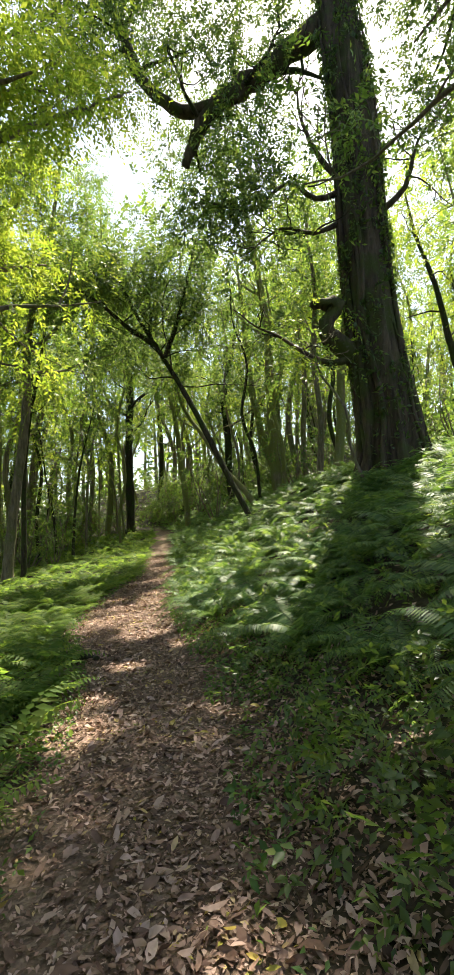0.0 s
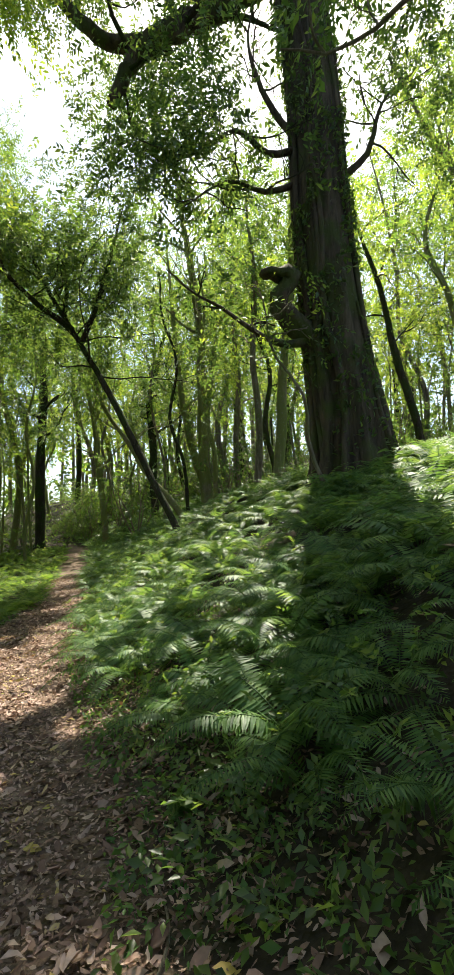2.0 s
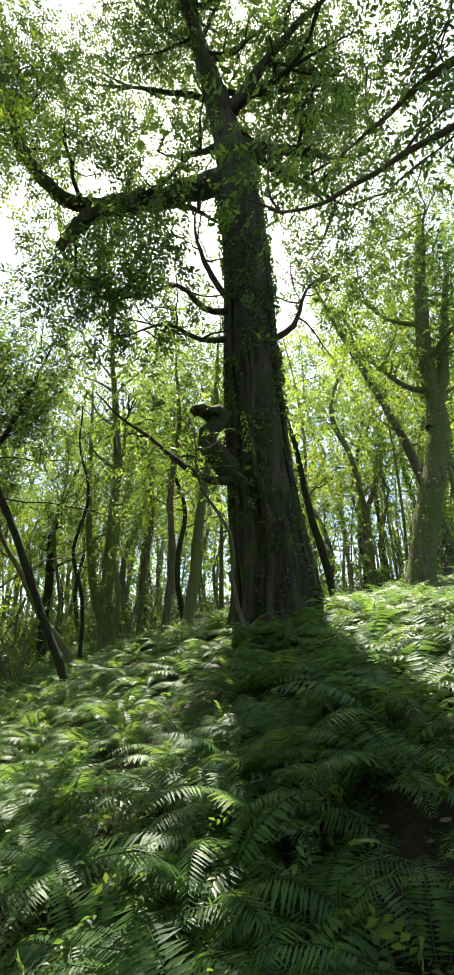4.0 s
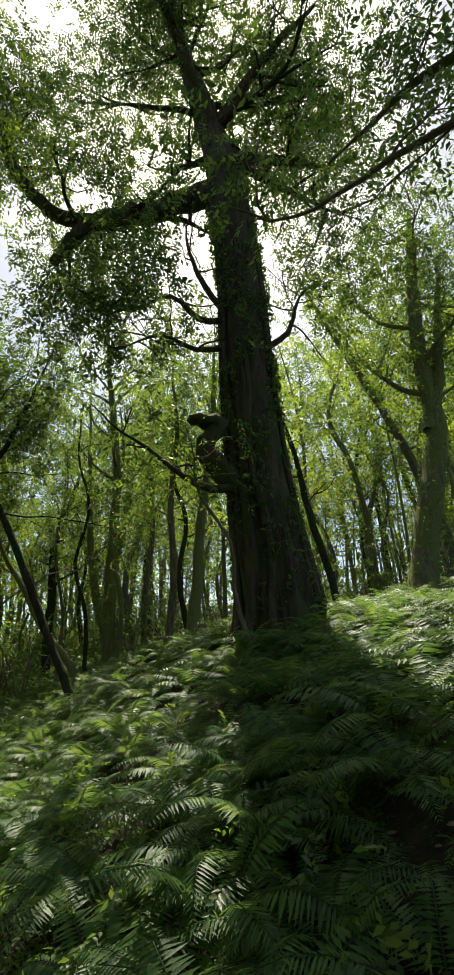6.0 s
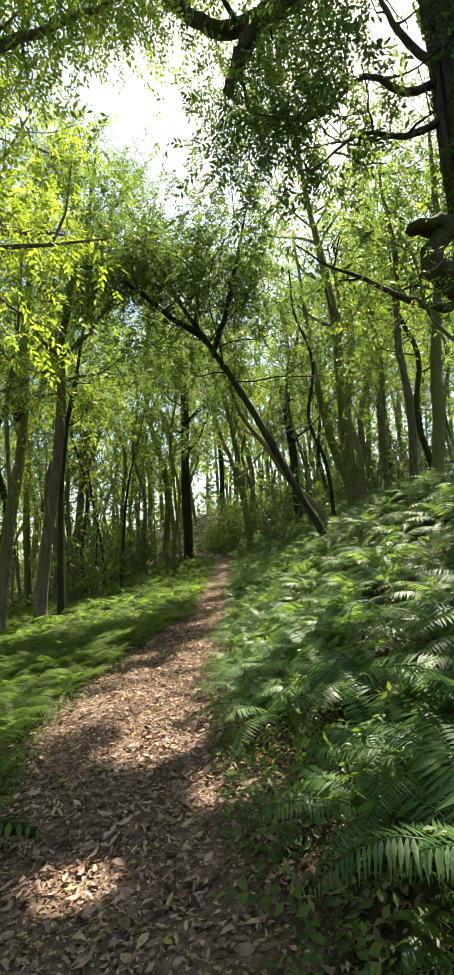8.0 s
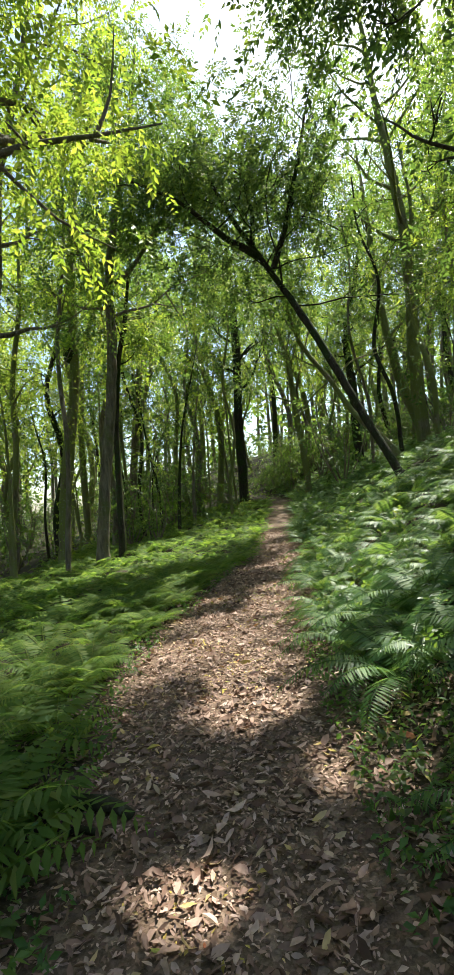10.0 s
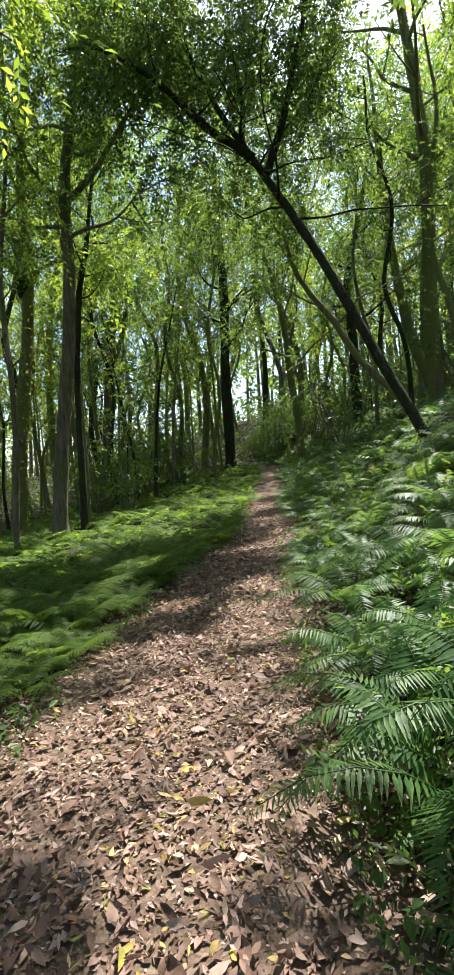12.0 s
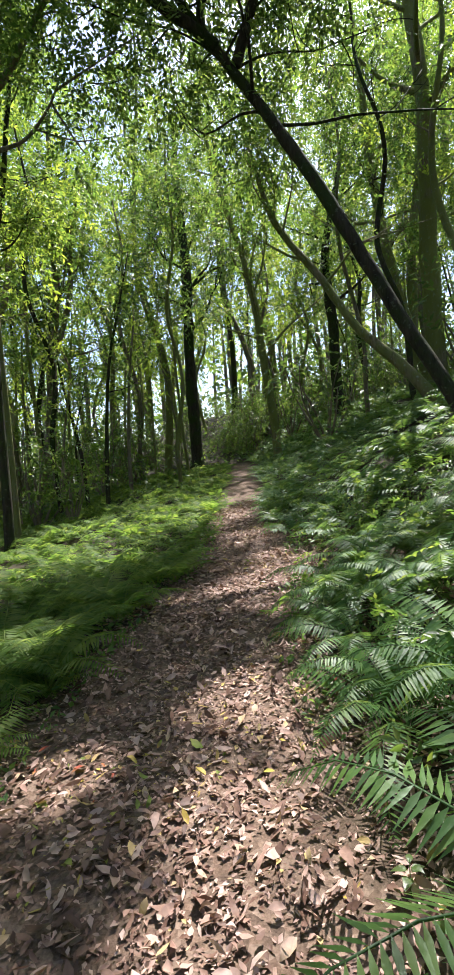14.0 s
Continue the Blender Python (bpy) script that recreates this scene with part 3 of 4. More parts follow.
    rr = np.interp(zz, zs, R) * 1.06 + r.uniform(0.02, 0.16, len(zz))
    P = np.stack([np.interp(zz, zs, stem[:, 0]) + rr * np.cos(aa), np.interp(zz, zs, stem[:, 1]) + rr * np.sin(aa), zz], -1)
    v, f = leaf_blades(P, 0.14, 0.3, 0.45, 0.6, r)
    part("climbing_leaves", mesh_from("climbing_leaves", v - base, f, M_DEEP), root, "small dark climbing leaves")
    TREES.append(base[:2])


old_tree()

make_tree([(0.85, 17.9, 0), (-1.03, 18.8, 5.55), (-2.63, 19.5, 8.74), (-3.5, 19.8, 10.3), (-4.5, 20.1, 12.6)], [0.115, 0.105, 0.085, 0.04], M_BARK_DARK, M_DEEP,
          "slender dark tree leaning far over the trail", 18, 0.5, 4.6, 0.35, 153, 0.8, 0.16, sway_by=0.03,
          extra=[([(-2.63, 19.5, 8.74), (-3.6, 18.9, 9.3), (-4.7, 18, 10.1), (-5.9, 17.4, 10.6)], [0.1, 0.07, 0.03]),
                 ([(-2.3, 19.3, 8.2), (-1.7, 19, 9.6), (-1.2, 18.6, 11.2), (-0.8, 18.4, 12.6)], [0.09, 0.06, 0.02]),
                 ([(-2.9, 19.6, 9.2), (-2.9, 19.9, 10.8), (-3.3, 20.2, 12.4)], [0.08, 0.05, 0.02])], seed=1, name="leaning_tree")
make_tree([(1.3, 21, 0), (0.5, 21.4, 3.2), (-0.6, 21.9, 4.6), (-1.7, 22.5, 6.6), (-2.6, 23, 9.5)], [0.13, 0.1, 0.08, 0.03], M_BARK_MOSSY, M_LEAF,
          "mossy crooked tree bent low beside the trail", 8, 0.5, 2.6, 0.5, 90, 0.5, 0.14, seed=2, name="crooked_tree")
make_tree([(-9.2, 20.5, 0), (-8.6, 20.5, 5), (-8.2, 20.5, 9), (-7.8, 20.5, 11), (-7.2, 20.8, 15), (-6.8, 21, 18)], [0.23, 0.19, 0.16, 0.11, 0.05], M_BARK, M_LEAF,
          "tall straight tree with ferns round its foot", 13, 0.45, 4.0, 0.4, 200, 0.5, 0.15,
          extra=[([(-8.15, 20.5, 9.2), (-7.2, 20.3, 9.7), (-5.6, 20, 11.2), (-4.2, 19.6, 11.8)], [0.09, 0.06, 0.025])], seed=3)
make_tree([(-8.95, 21.5, 0), (-8.66, 21.5, 6.1), (-8.2, 21.5, 8.4), (-7.5, 21.6, 12)], [0.12, 0.1, 0.08, 0.03], M_BARK_DARK, M_LEAF,
          "thin dark tree beside a thicker trunk", 8, 0.55, 2.6, 0.5, 110, 0.5, 0.14, seed=4)
make_tree([(-12.7, 30, 0), (-11.9, 30, 4), (-11.4, 30, 7.2), (-11.1, 30, 12.6), (-10.8, 30, 17)], [0.24, 0.2, 0.16, 0.05], M_BARK, M_LEAF,
          "grey tree that forks among the ferns", 12, 0.35, 4, 0.5, 110, 0.65, 0.18,
          extra=[([(-11.5, 30, 6.4), (-10.6, 29.8, 8.5), (-10.2, 29.6, 11), (-9.4, 29.4, 13)], [0.14, 0.1, 0.03])], seed=5)
make_tree([(-11.7, 22, 0), (-11.1, 22, 3.5), (-10.8, 22, 6.5), (-10.3, 22, 13), (-9.5, 22, 16), (-8.2, 22, 18.5)], [0.26, 0.22, 0.18, 0.13, 0.05], M_BARK_MOSSY, M_YOUNG,
          "tall tree with a bird's-nest fern perched high", 12, 0.45, 4, 0.4, 130, 0.6, 0.16, seed=6, creeper=500)
make_tree([(-7.4, 37, 0), (-7.3, 37, 6), (-7.25, 37, 10.4), (-7.2, 37, 20)], [0.33, 0.29, 0.24, 0.08], M_BARK_DARK, M_DEEP,
          "dark straight tree at the bend of the trail", 14, 0.4, 4.5, 0.3, 110, 0.75, 0.2, seed=7)
make_tree([(-2.7, 32, 0), (-3.05, 32, 6.8), (-3.7, 32, 10), (-4.4, 32, 13.2), (-5, 32, 17)], [0.2, 0.16, 0.12, 0.04], M_BARK_MOSSY, M_LEAF,
          "pale tree with branches fanned over the trail", 13, 0.25, 5, 0.5, 90, 0.65, 0.18, side=(-0.8, -0.3, 0.2), seed=8)
make_tree([(8.9, 14, 0), (9.7, 14, 6.4), (10.5, 14, 9.4), (10.8, 14, 13.7), (11.6, 14, 19)], [0.38, 0.32, 0.26, 0.19, 0.06], M_BARK_MOSSY, M_LEAF,
          "stout forked tree with leafy creeper on its bark", creeper=900, limbs=12, start=0.4, reach=4, lift=0.4, per=130, spread=0.6, size=0.15,
          extra=[([(10.35, 14, 8.9), (11.4, 14, 12.2), (12.4, 14, 16.5)], [0.24, 0.17, 0.05])], seed=9)
make_tree([(4.1, 19, 0), (4.5, 19, 6), (4.8, 19, 8.8), (5.2, 19, 15)], [0.19, 0.16, 0.12, 0.04], M_BARK_MOSSY, M_LEAF, "slim mossy tree behind the giant trunk", 8, 0.45, 3, 0.5, 110, 0.6, 0.16, seed=10)
make_tree([(3.6, 19.6, 0), (3.76, 19.6, 8.5), (3.6, 19.6, 14)], [0.13, 0.11, 0.04], M_BARK, M_LEAF, "slim grey tree behind the giant trunk", 7, 0.45, 2.8, 0.5, 110, 0.6, 0.16, seed=11)
make_tree([(3.2, 11.3, 0), (2.84, 11.3, 3.28), (2.35, 11.3, 4.81), (1.9, 11.2, 6.2)], [0.045, 0.035, 0.025, 0.01], M_BARK, M_YOUNG, "thin leafy sapling among the ferns", 5, 0.7, 1.1, 0.2, 14, 0.3, 0.12, seed=12, name="sapling", sides=7)
make_tree([(10.2, 20, 0), (9.5, 20, 8), (8.7, 20, 11), (7.9, 20, 15)], [0.16, 0.14, 0.1, 0.03], M_BARK_DARK, M_YOUNG, "slim dark tree leaning on the slope", 7, 0.4, 3, 0.5, 70, 0.65, 0.17, seed=13)
make_tree([(16.5, 20, 0), (14.5, 20, 12.3), (11.4, 20, 18), (10, 20, 21)], [0.24, 0.2, 0.14, 0.05], M_BARK, M_YOUNG, "grey tree leaning over the slope", 9, 0.35, 3.5, 0.4, 75, 0.7, 0.18, seed=14)
make_tree([(3.1, 33, 0), (3.5, 33, 8.7), (4, 33, 14), (3.6, 33, 20)], [0.24, 0.2, 0.16, 0.05], M_BARK_MOSSY, M_LEAF, "tall slim mossy tree on the bank", 10, 0.4, 3.5, 0.5, 110, 0.7, 0.19, seed=15)
make_tree([(0.2, 33.5, 0), (0, 33.5, 9.8), (1.2, 33.5, 16)], [0.26, 0.2, 0.06], M_BARK_DARK, M_LEAF, "dark tree on the bank", 10, 0.35, 3.8, 0.5, 110, 0.7, 0.19, seed=16)
make_tree([(3.2, 29, 0), (1.6, 29, 8.6), (1.3, 29, 14.4), (1.0, 29, 18)], [0.24, 0.19, 0.13, 0.04], M_BARK_MOSSY, M_LEAF, "mossy tree leaning on the bank", 10, 0.35, 3.5, 0.5, 110, 0.7, 0.18, seed=17)
make_tree([(4.2, 27, 0), (4.3, 27, 10.2), (4.3, 27, 16)], [0.17, 0.13, 0.04], M_BARK, M_LEAF, "slim grey tree on the bank", 9, 0.4, 3.2, 0.5, 110, 0.65, 0.18, seed=18)
for k, (x, y, lean, rad) in enumerate([(-12.6, 24, 0.6, 0.12), (-11.2, 25.5, 0.3, 0.16), (-10.3, 27, -0.3, 0.1), (-13.6, 21.5, 0.9, 0.14), (-9.9, 19.4, 0.5, 0.09), (-15, 27, 0.4, 0.18), (-6.6, 30, 0.3, 0.09), (-9.2, 33, -0.2, 0.12), (1.6, 25, -0.7, 0.09), (2.6, 23.5, -0.3, 0.11), (0.6, 27.5, -0.4, 0.08), (5.6, 24, -0.6, 0.13), (-1.4, 37, 0.2, 0.1), (-3.4, 39, 0.2, 0.12)]):
    make_tree([(x, y, 0), (x + lean * 0.5, y, 5), (x + lean * 0.9, y, 9), (x + lean * 1.6, y, 14)], [rad, rad * 0.85, rad * 0.65, 0.03], (M_BARK_MOSSY, M_BARK, M_BARK_DARK)[k % 3], (M_LEAF, M_YOUNG)[k % 2],
              "thin curving forest tree with sparse leaves", 7, 0.45, 2.6, 0.5, 46, 0.5, 0.17, seed=60 + k, name="thin_tree", group="thin trees", sway_by=0.3, sides=9)
make_tree([(-7.6, 9.2, 0), (-7.2, 9.4, 4), (-6.8, 10, 8), (-6.3, 10.6, 13), (-6, 11, 17)], [0.3, 0.25, 0.2, 0.12, 0.04], M_BARK, M_YOUNG, "leafy tree reaching over the trail with bright leaves", 12, 0.35, 4.8, 0.3, 135, 0.6, 0.15,
          side=(0.5, 0.45, 0), seed=19, extra=[([(-7.0, 9.6, 6), (-6.3, 11.4, 7.6), (-5.6, 13.2, 8.8), (-5.2, 14.6, 9.6)], [0.12, 0.09, 0.03]), ([(-6.8, 10, 8.5), (-5.2, 10.8, 10.4), (-3.6, 11.4, 11.6), (-2.2, 11.6, 12.2)], [0.12, 0.09, 0.03]),
                                              ([(-7.0, 9.6, 7), (-5.4, 8.6, 8.2), (-3.9, 7.6, 8.6), (-2.6, 6.8, 8.2)], [0.11, 0.08, 0.02])])
# Added canopy, trunk out of view; brighter leaf green stands in for backlight.
make_tree([(-10.2, 15.4, 0), (-9.8, 15.6, 5), (-9.2, 15.9, 9), (-8.7, 16.4, 13), (-8.2, 16.8, 17)], [0.26, 0.22, 0.17, 0.1, 0.04], M_BARK, M_YOUNG, "spreading leafy tree added below the trail to close the canopy", 14, 0.4, 5.0, 0.35, 54, 0.75, 0.16,
          side=(0.4, 0, 0), seed=22)
make_tree([(2.6, 26.2, 0), (2.4, 26, 7), (2.2, 25.6, 13), (1.6, 25, 18), (1.0, 24.6, 22)], [0.3, 0.24, 0.19, 0.12, 0.04], M_BARK_MOSSY, M_LEAF, "tall spreading tree on the bank above the trail", 15, 0.4, 5.5, 0.3, 117, 0.8, 0.18,
          side=(-0.4, -0.3, 0), seed=23)
make_tree([(6.4, 3.0, 0), (5.9, 3.4, 7), (5.2, 4.4, 11), (4.4, 5.6, 15)], [0.26, 0.2, 0.14, 0.04], M_BARK, M_LEAF, "leafy tree above the fern bank", 10, 0.5, 3.6, 0.3, 46, 0.5, 0.14, side=(-0.3, 0.5, 0), seed=20, extra=[([(5.95, 3.4, 6.4), (4.6, 4.8, 7.4), (3.3, 6.2, 7.2), (2.2, 7.2, 6.8), (1.3, 7.1, 6.5)], [0.08, 0.05, 0.012]), ([(5.6, 3.8, 8.4), (4.4, 6.2, 9.6), (3.6, 8.2, 9.8)], [0.1, 0.07, 0.02])])
# Added out of view; its crown only takes light off the near trail.
make_tree([(-5.5, 1.5, 0), (-5.2, 2, 6), (-4.6, 3, 11), (-4.2, 4, 16)], [0.26, 0.2, 0.14, 0.04], M_BARK, M_LEAF, "unseen leafy tree added below the trail for shade", 11, 0.5, 4, 0.3, 110, 0.6, 0.15, seed=21)

# ---------- woods around: repeated slim trees ----------


def slim_tree(seed, bark, leaf, tall, per, size, lean):
    r = np.random.default_rng(seed)
    root = empty("forest_tree", (0, 0, 0))
    w = r.normal(0, 0.55, (5, 2))
    pts = [(0, 0, -0.3)] + [(lean * k * k * 0.12 + w[k - 1][0], w[k - 1][1], tall * k / 5) for k in range(1, 6)]
    stem = spline(pts, 0.9)
    r0 = tall * r.uniform(0.0045, 0.008)
    v, f = tube(stem, [r0 * 1.3, r0, r0 * 0.8, r0 * 0.5, 0.03], 8, 0.06, seed)
    part("trunk", mesh_from("trunk", v, f, bark, True), root)
    tubes, small, ends = grow(stem, r0, 11, 0.25, tall * 0.2, 0.55, r, 2, sides=4)
    hang(tubes, small, np.zeros(3), bark, root)
    v, f = foliage(np.array(ends), int(per * 1.1), tall * 0.038, size * 0.95, 0.7, False, r=r)
    part("crown", mesh_from("crown", v, f, leaf), root)
    return root


KINDS = [slim_tree(40, M_BARK, M_LEAF, 16, 35, 0.26, 0.4), slim_tree(41, M_BARK_DARK, M_DEEP, 18, 35, 0.27, -0.5), slim_tree(42, M_BARK_MOSSY, M_YOUNG, 14, 34, 0.24, 0.8),
         slim_tree(43, M_BARK_MOSSY, M_LEAF, 19, 36, 0.28, 0.0), slim_tree(44, M_BARK, M_YOUNG, 17, 35, 0.26, -0.9)]
LABELS = ["slim grey forest tree with light green leaves", "slim dark forest tree with deep green crown", "slim mossy sapling tree with bright leaves", "tall mossy forest tree with green crown", "slim grey forest tree with yellow-green leaves"]
for k, label in zip(KINDS, LABELS):
    tagged(k, label, "tree", "slim trees of the wood")


def free(x, y, gap):
    d, w = trail_offset(x, y)
    if abs(float(d)) < float(w) + 1.6 and y < 48:
        return False
    across, along = math.cos(radians(SUN_AZ)), math.sin(radians(SUN_AZ))
    for (sx, sy, sz), rad in SUNSPOTS:
        s = (x - sx) * along + (y - sy) * across
        if sy < 22 and 0 < s < 16 and abs((x - sx) * across - (y - sy) * along) < rad + 2.0:
            return False
    return all((x - a) ** 2 + (y - b) ** 2 > gap * gap for a, b in TREES)


r = np.random.default_rng(17)
placed = 0
used = set()
while placed < 130:
    ring = r.uniform()
    if placed < 7:
        x, y = r.uniform(7.5, 24), r.uniform(15, 30)
    elif placed < 17:
        x, y = r.uniform(-24, -12), r.uniform(9, 28)
    elif placed < 116:
        a, q = radians(r.uniform(-52, 56)), 27 + 36 * r.uniform() ** 0.8
        x, y = -1 + q * math.sin(a), 3 + q * math.cos(a)
    else:
        a, q = radians(r.uniform(70, 290)), r.uniform(9, 40)
        x, y = q * math.sin(a), 3 + q * math.cos(a)
        if -6 < x < 6 and y > -3:
            continue
    if not free(x, y, 1.7) or (-8 < x < 2 and y < 38):
        continue
    k = int(r.integers(len(KINDS)))
    s = r.uniform(1.1, 1.4) if placed < 26 else r.uniform(0.9, 1.55) if placed < 120 else r.uniform(0.8, 1.1)
    m = Matrix.Translation((x, y, float(height(x, y)))) @ Matrix.Rotation(r.uniform(0, 6.28), 4, "Z")
    if k in used:
        t = copy_thing(KINDS[k], m)
        t.scale = (s, s, s * r.uniform(0.9, 1.15))
    else:
        KINDS[k].matrix_basis = m
        used.add(k)
    TREES.append((x, y))
    placed += 1


def broad_tree():
    """A spreading tree added unseen behind and beside the trail to block skylight."""
    r = np.random.default_rng(46)
    root = empty("broad_tree", (0, 0, 0))
    stem = spline([(0, 0, -0.3), (0.2, 0.1, 4), (0.1, 0.4, 8), (0.5, 0.5, 12), (0.3, 0.8, 16)], 0.6)
    v, f = tube(stem, [0.3, 0.24, 0.2, 0.12, 0.04], 10, 0.06, 46)
    part("trunk", mesh_from("trunk", v, f, M_BARK, True), root)
    limbs, twigs, ends = grow(stem, 0.26, 16, 0.3, 6.2, 0.3, r, 4, sides=5)
    hang(limbs, twigs, np.zeros(3), M_BARK, root)
    v, f = foliage(np.array(ends), 54, 0.9, 0.3, 0.6, False, r=r)
    part("crown", mesh_from("crown", v, f, M_DEEP), root)
    return tagged(root, "unseen broad leafy tree added to shade the trail", "tree", "broad trees of the wood")


SHADE_TREE = broad_tree()
for k, (x, y, s) in enumerate([(-3.2, -4.6, 1.05), (-8.2, -2.2, 1.0), (0.8, -10.5, 1.2), (-7.4, -10.0, 1.15), (-13.5, 3.5, 1.1), (-13.0, -7.0, 1.15)]):
    m = Matrix.Translation((x, y, float(height(x, y)))) @ Matrix.Rotation(k * 2.1, 4, "Z")
    if k == 0:
        SHADE_TREE.matrix_basis = m
    else:
        copy_thing(SHADE_TREE, m).scale = (s, s, s)
    TREES.append((x, y))


def pole_tree(seed, bark, leaf, tall, bow):
    """A very thin, bowed young tree with a few sprays of leaves near its top."""
    r = np.random.default_rng(seed)
    root = empty("pole_tree", (0, 0, 0))
    stem = spline([(0, 0, -0.2), (bow * 0.1, r.normal(0, 0.15), tall * 0.25), (bow * 0.35, r.normal(0, 0.25), tall * 0.55), (bow * 0.7, r.normal(0, 0.3), tall * 0.8), (bow, r.normal(0, 0.3), tall)], 0.6)
    v, f = tube(stem, [0.075, 0.06, 0.05, 0.035, 0.012], 7, 0.07, seed)
    part("trunk", mesh_from("trunk", v, f, bark, True), root)
    limbs, twigs, ends = grow(stem, 0.06, 5, 0.45, tall * 0.17, 0.5, r, 2, sides=4)
    hang(limbs, twigs, np.zeros(3), bark, root)
    v, f = foliage(np.array(ends), 18, 0.4, 0.19, 0.6, False, r=r)
    part("crown", mesh_from("crown", v, f, leaf), root)
    return tagged(root, "thin bowed young tree with sparse leaf sprays", "tree", "young trees of the wood")


POLES = [pole_tree(401, M_BARK_MOSSY, M_LEAF, 9.5, 0.9), pole_tree(402, M_BARK, M_YOUNG, 8.0, -0.7), pole_tree(403, M_BARK_MOSSY, M_YOUNG, 11.0, 0.4), pole_tree(404, M_BARK_DARK, M_DEEP, 7.5, 1.2)]
r = np.random.default_rng(410)
placed = 0
while placed < 66:
    a, q = radians(r.uniform(-34, 48)), 15 + 27 * r.uniform()
    x, y = -1 + q * math.sin(a), 3 + q * math.cos(a)
    if not free(x, y, 0.9) or (-8.5 < x < 1 and y < 24):
        continue
    m = Matrix.Translation((x, y, float(height(x, y)))) @ Matrix.Rotation(r.uniform(0, 6.28), 4, "Z")
    s = r.uniform(0.75, 1.35)
    if placed < 4:
        POLES[placed].matrix_basis = m
    else:
        copy_thing(POLES[placed % 4], m).scale = (s, s, s)
    TREES.append((x, y))
    placed += 1


def shrub(seed, leaf, per, size):
    r = np.random.default_rng(seed)
    root = empty("shrub", (0, 0, 0))
    tubes, ends = [], []
    for k in range(7):
        a = r.uniform(0, 6.28)
        end = np.array([math.cos(a) * r.uniform(0.3, 1.1), math.sin(a) * r.uniform(0.3, 1.1), r.uniform(0.8, 2.4)])
        mid = end * 0.5 + r.normal(0, 0.15, 3)
        tubes.append(tube(spline([(0, 0, -0.1), mid, end], 0.3), [0.03, 0.02, 0.008], 5, 0.05, k))
        ends += [end, mid, end * 0.8 + r.normal(0, 0.25, 3)]
    v, f = join(tubes)
    tagged(part("stems", mesh_from("stems", v, f, M_BARK, True), root), kind="stuff")
    v, f = foliage(np.array(ends), per, 0.32, size, 0.8, False, r=r)
    part("leaves", mesh_from("leaves", v, f, leaf), root)
    return root


SHRUBS = [shrub(60, M_LEAF, 36, 0.15), shrub(61, M_DEEP, 36, 0.15), shrub(62, M_LEAF, 38, 0.13)]
for k, label in zip(SHRUBS, ["leafy green shrub under the trees", "dark leafy shrub under the trees", "bright young shrub under the trees"]):
    tagged(k, label, "shrub", "undergrowth shrubs")
placed, used = 0, set()
while placed < 130:
    a, q = radians(r.uniform(-46, 46)), r.uniform(22, 55)
    x, y = -1 + q * math.sin(a), 3 + q * math.cos(a)
    if placed < 34:
        x, y = r.uniform(-8, 4), r.uniform(37.5, 46)
    d, w = trail_offset(x, y)
    if abs(float(d)) < float(w) + (1.3 if y < 37 else 0.2):
        continue
    k = int(r.integers(3))
    s = r.uniform(0.6, 1.0) if placed < 34 else r.uniform(0.7, 1.7)
    m = Matrix.Translation((x, y, float(height(x, y)))) @ Matrix.Rotation(r.uniform(0, 6.28), 4, "Z")
    if k in used:
        copy_thing(SHRUBS[k], m).scale = (s, s, s)
    else:
        SHRUBS[k].matrix_basis = m
        used.add(k)
    placed += 1


def far_woods():
    """The wood beyond, all round, as clumps of foliage on the slopes."""
    r = np.random.default_rng(90)
    n = 2300
    a, q = r.uniform(-1.7, 1.7, n) + np.where(r.uniform(0, 1, n) < 0.2, np.pi, 0), r.uniform(58, 120, n)
    x, y = q * np.sin(a), 5 + q * np.cos(a)
    z = height(x, y) + r.uniform(0.5, 19, n)
    m = 900
    a, q = r.uniform(-1.15, 1.15, m), r.uniform(64, 115, m)
    x2, y2 = q * np.sin(a), 5 + q * np.cos(a)
    z2 = np.maximum(height(x2, y2), -2) + r.uniform(6, 0.62 * q + 6)
    keep = open_canopy(np.stack([x2, y2, z2], -1))
    x, y, z = np.concatenate([x, x2[keep]]), np.concatenate([y, y2[keep]]), np.concatenate([z, z2[keep]])
    v, f = foliage(np.stack([x, y, z], -1), 26, 1.9, 0.85, 0.8, False, aspect=0.6, r=r)
    tagged(new("far_woods", mesh_from("far_woods", v, f, M_LEAF)), "distant sunlit woodland seen between the trunks", "woods", kind="stuff")
    tubes = []
    for k in range(170):
        a, q = r.uniform(-1.2, 1.2), r.uniform(56, 90)
        x, y = q * math.sin(a), 5 + q * math.cos(a)
        z = float(height(x, y))
        tubes.append(tube(spline([(x, y, z - 0.5), (x + r.normal(0, 0.4), y, z + 7), (x + r.normal(0, 0.9), y, z + 17)], 3), [0.28, 0.2, 0.06], 6, 0.05, k))
    v, f = join(tubes)
    tagged(new("far_trunks", mesh_from("far_trunks", v, f, M_BARK, True)), "distant tree trunks on the wooded slopes", "trunks", kind="stuff")


far_woods()

# ---------- ferns ----------


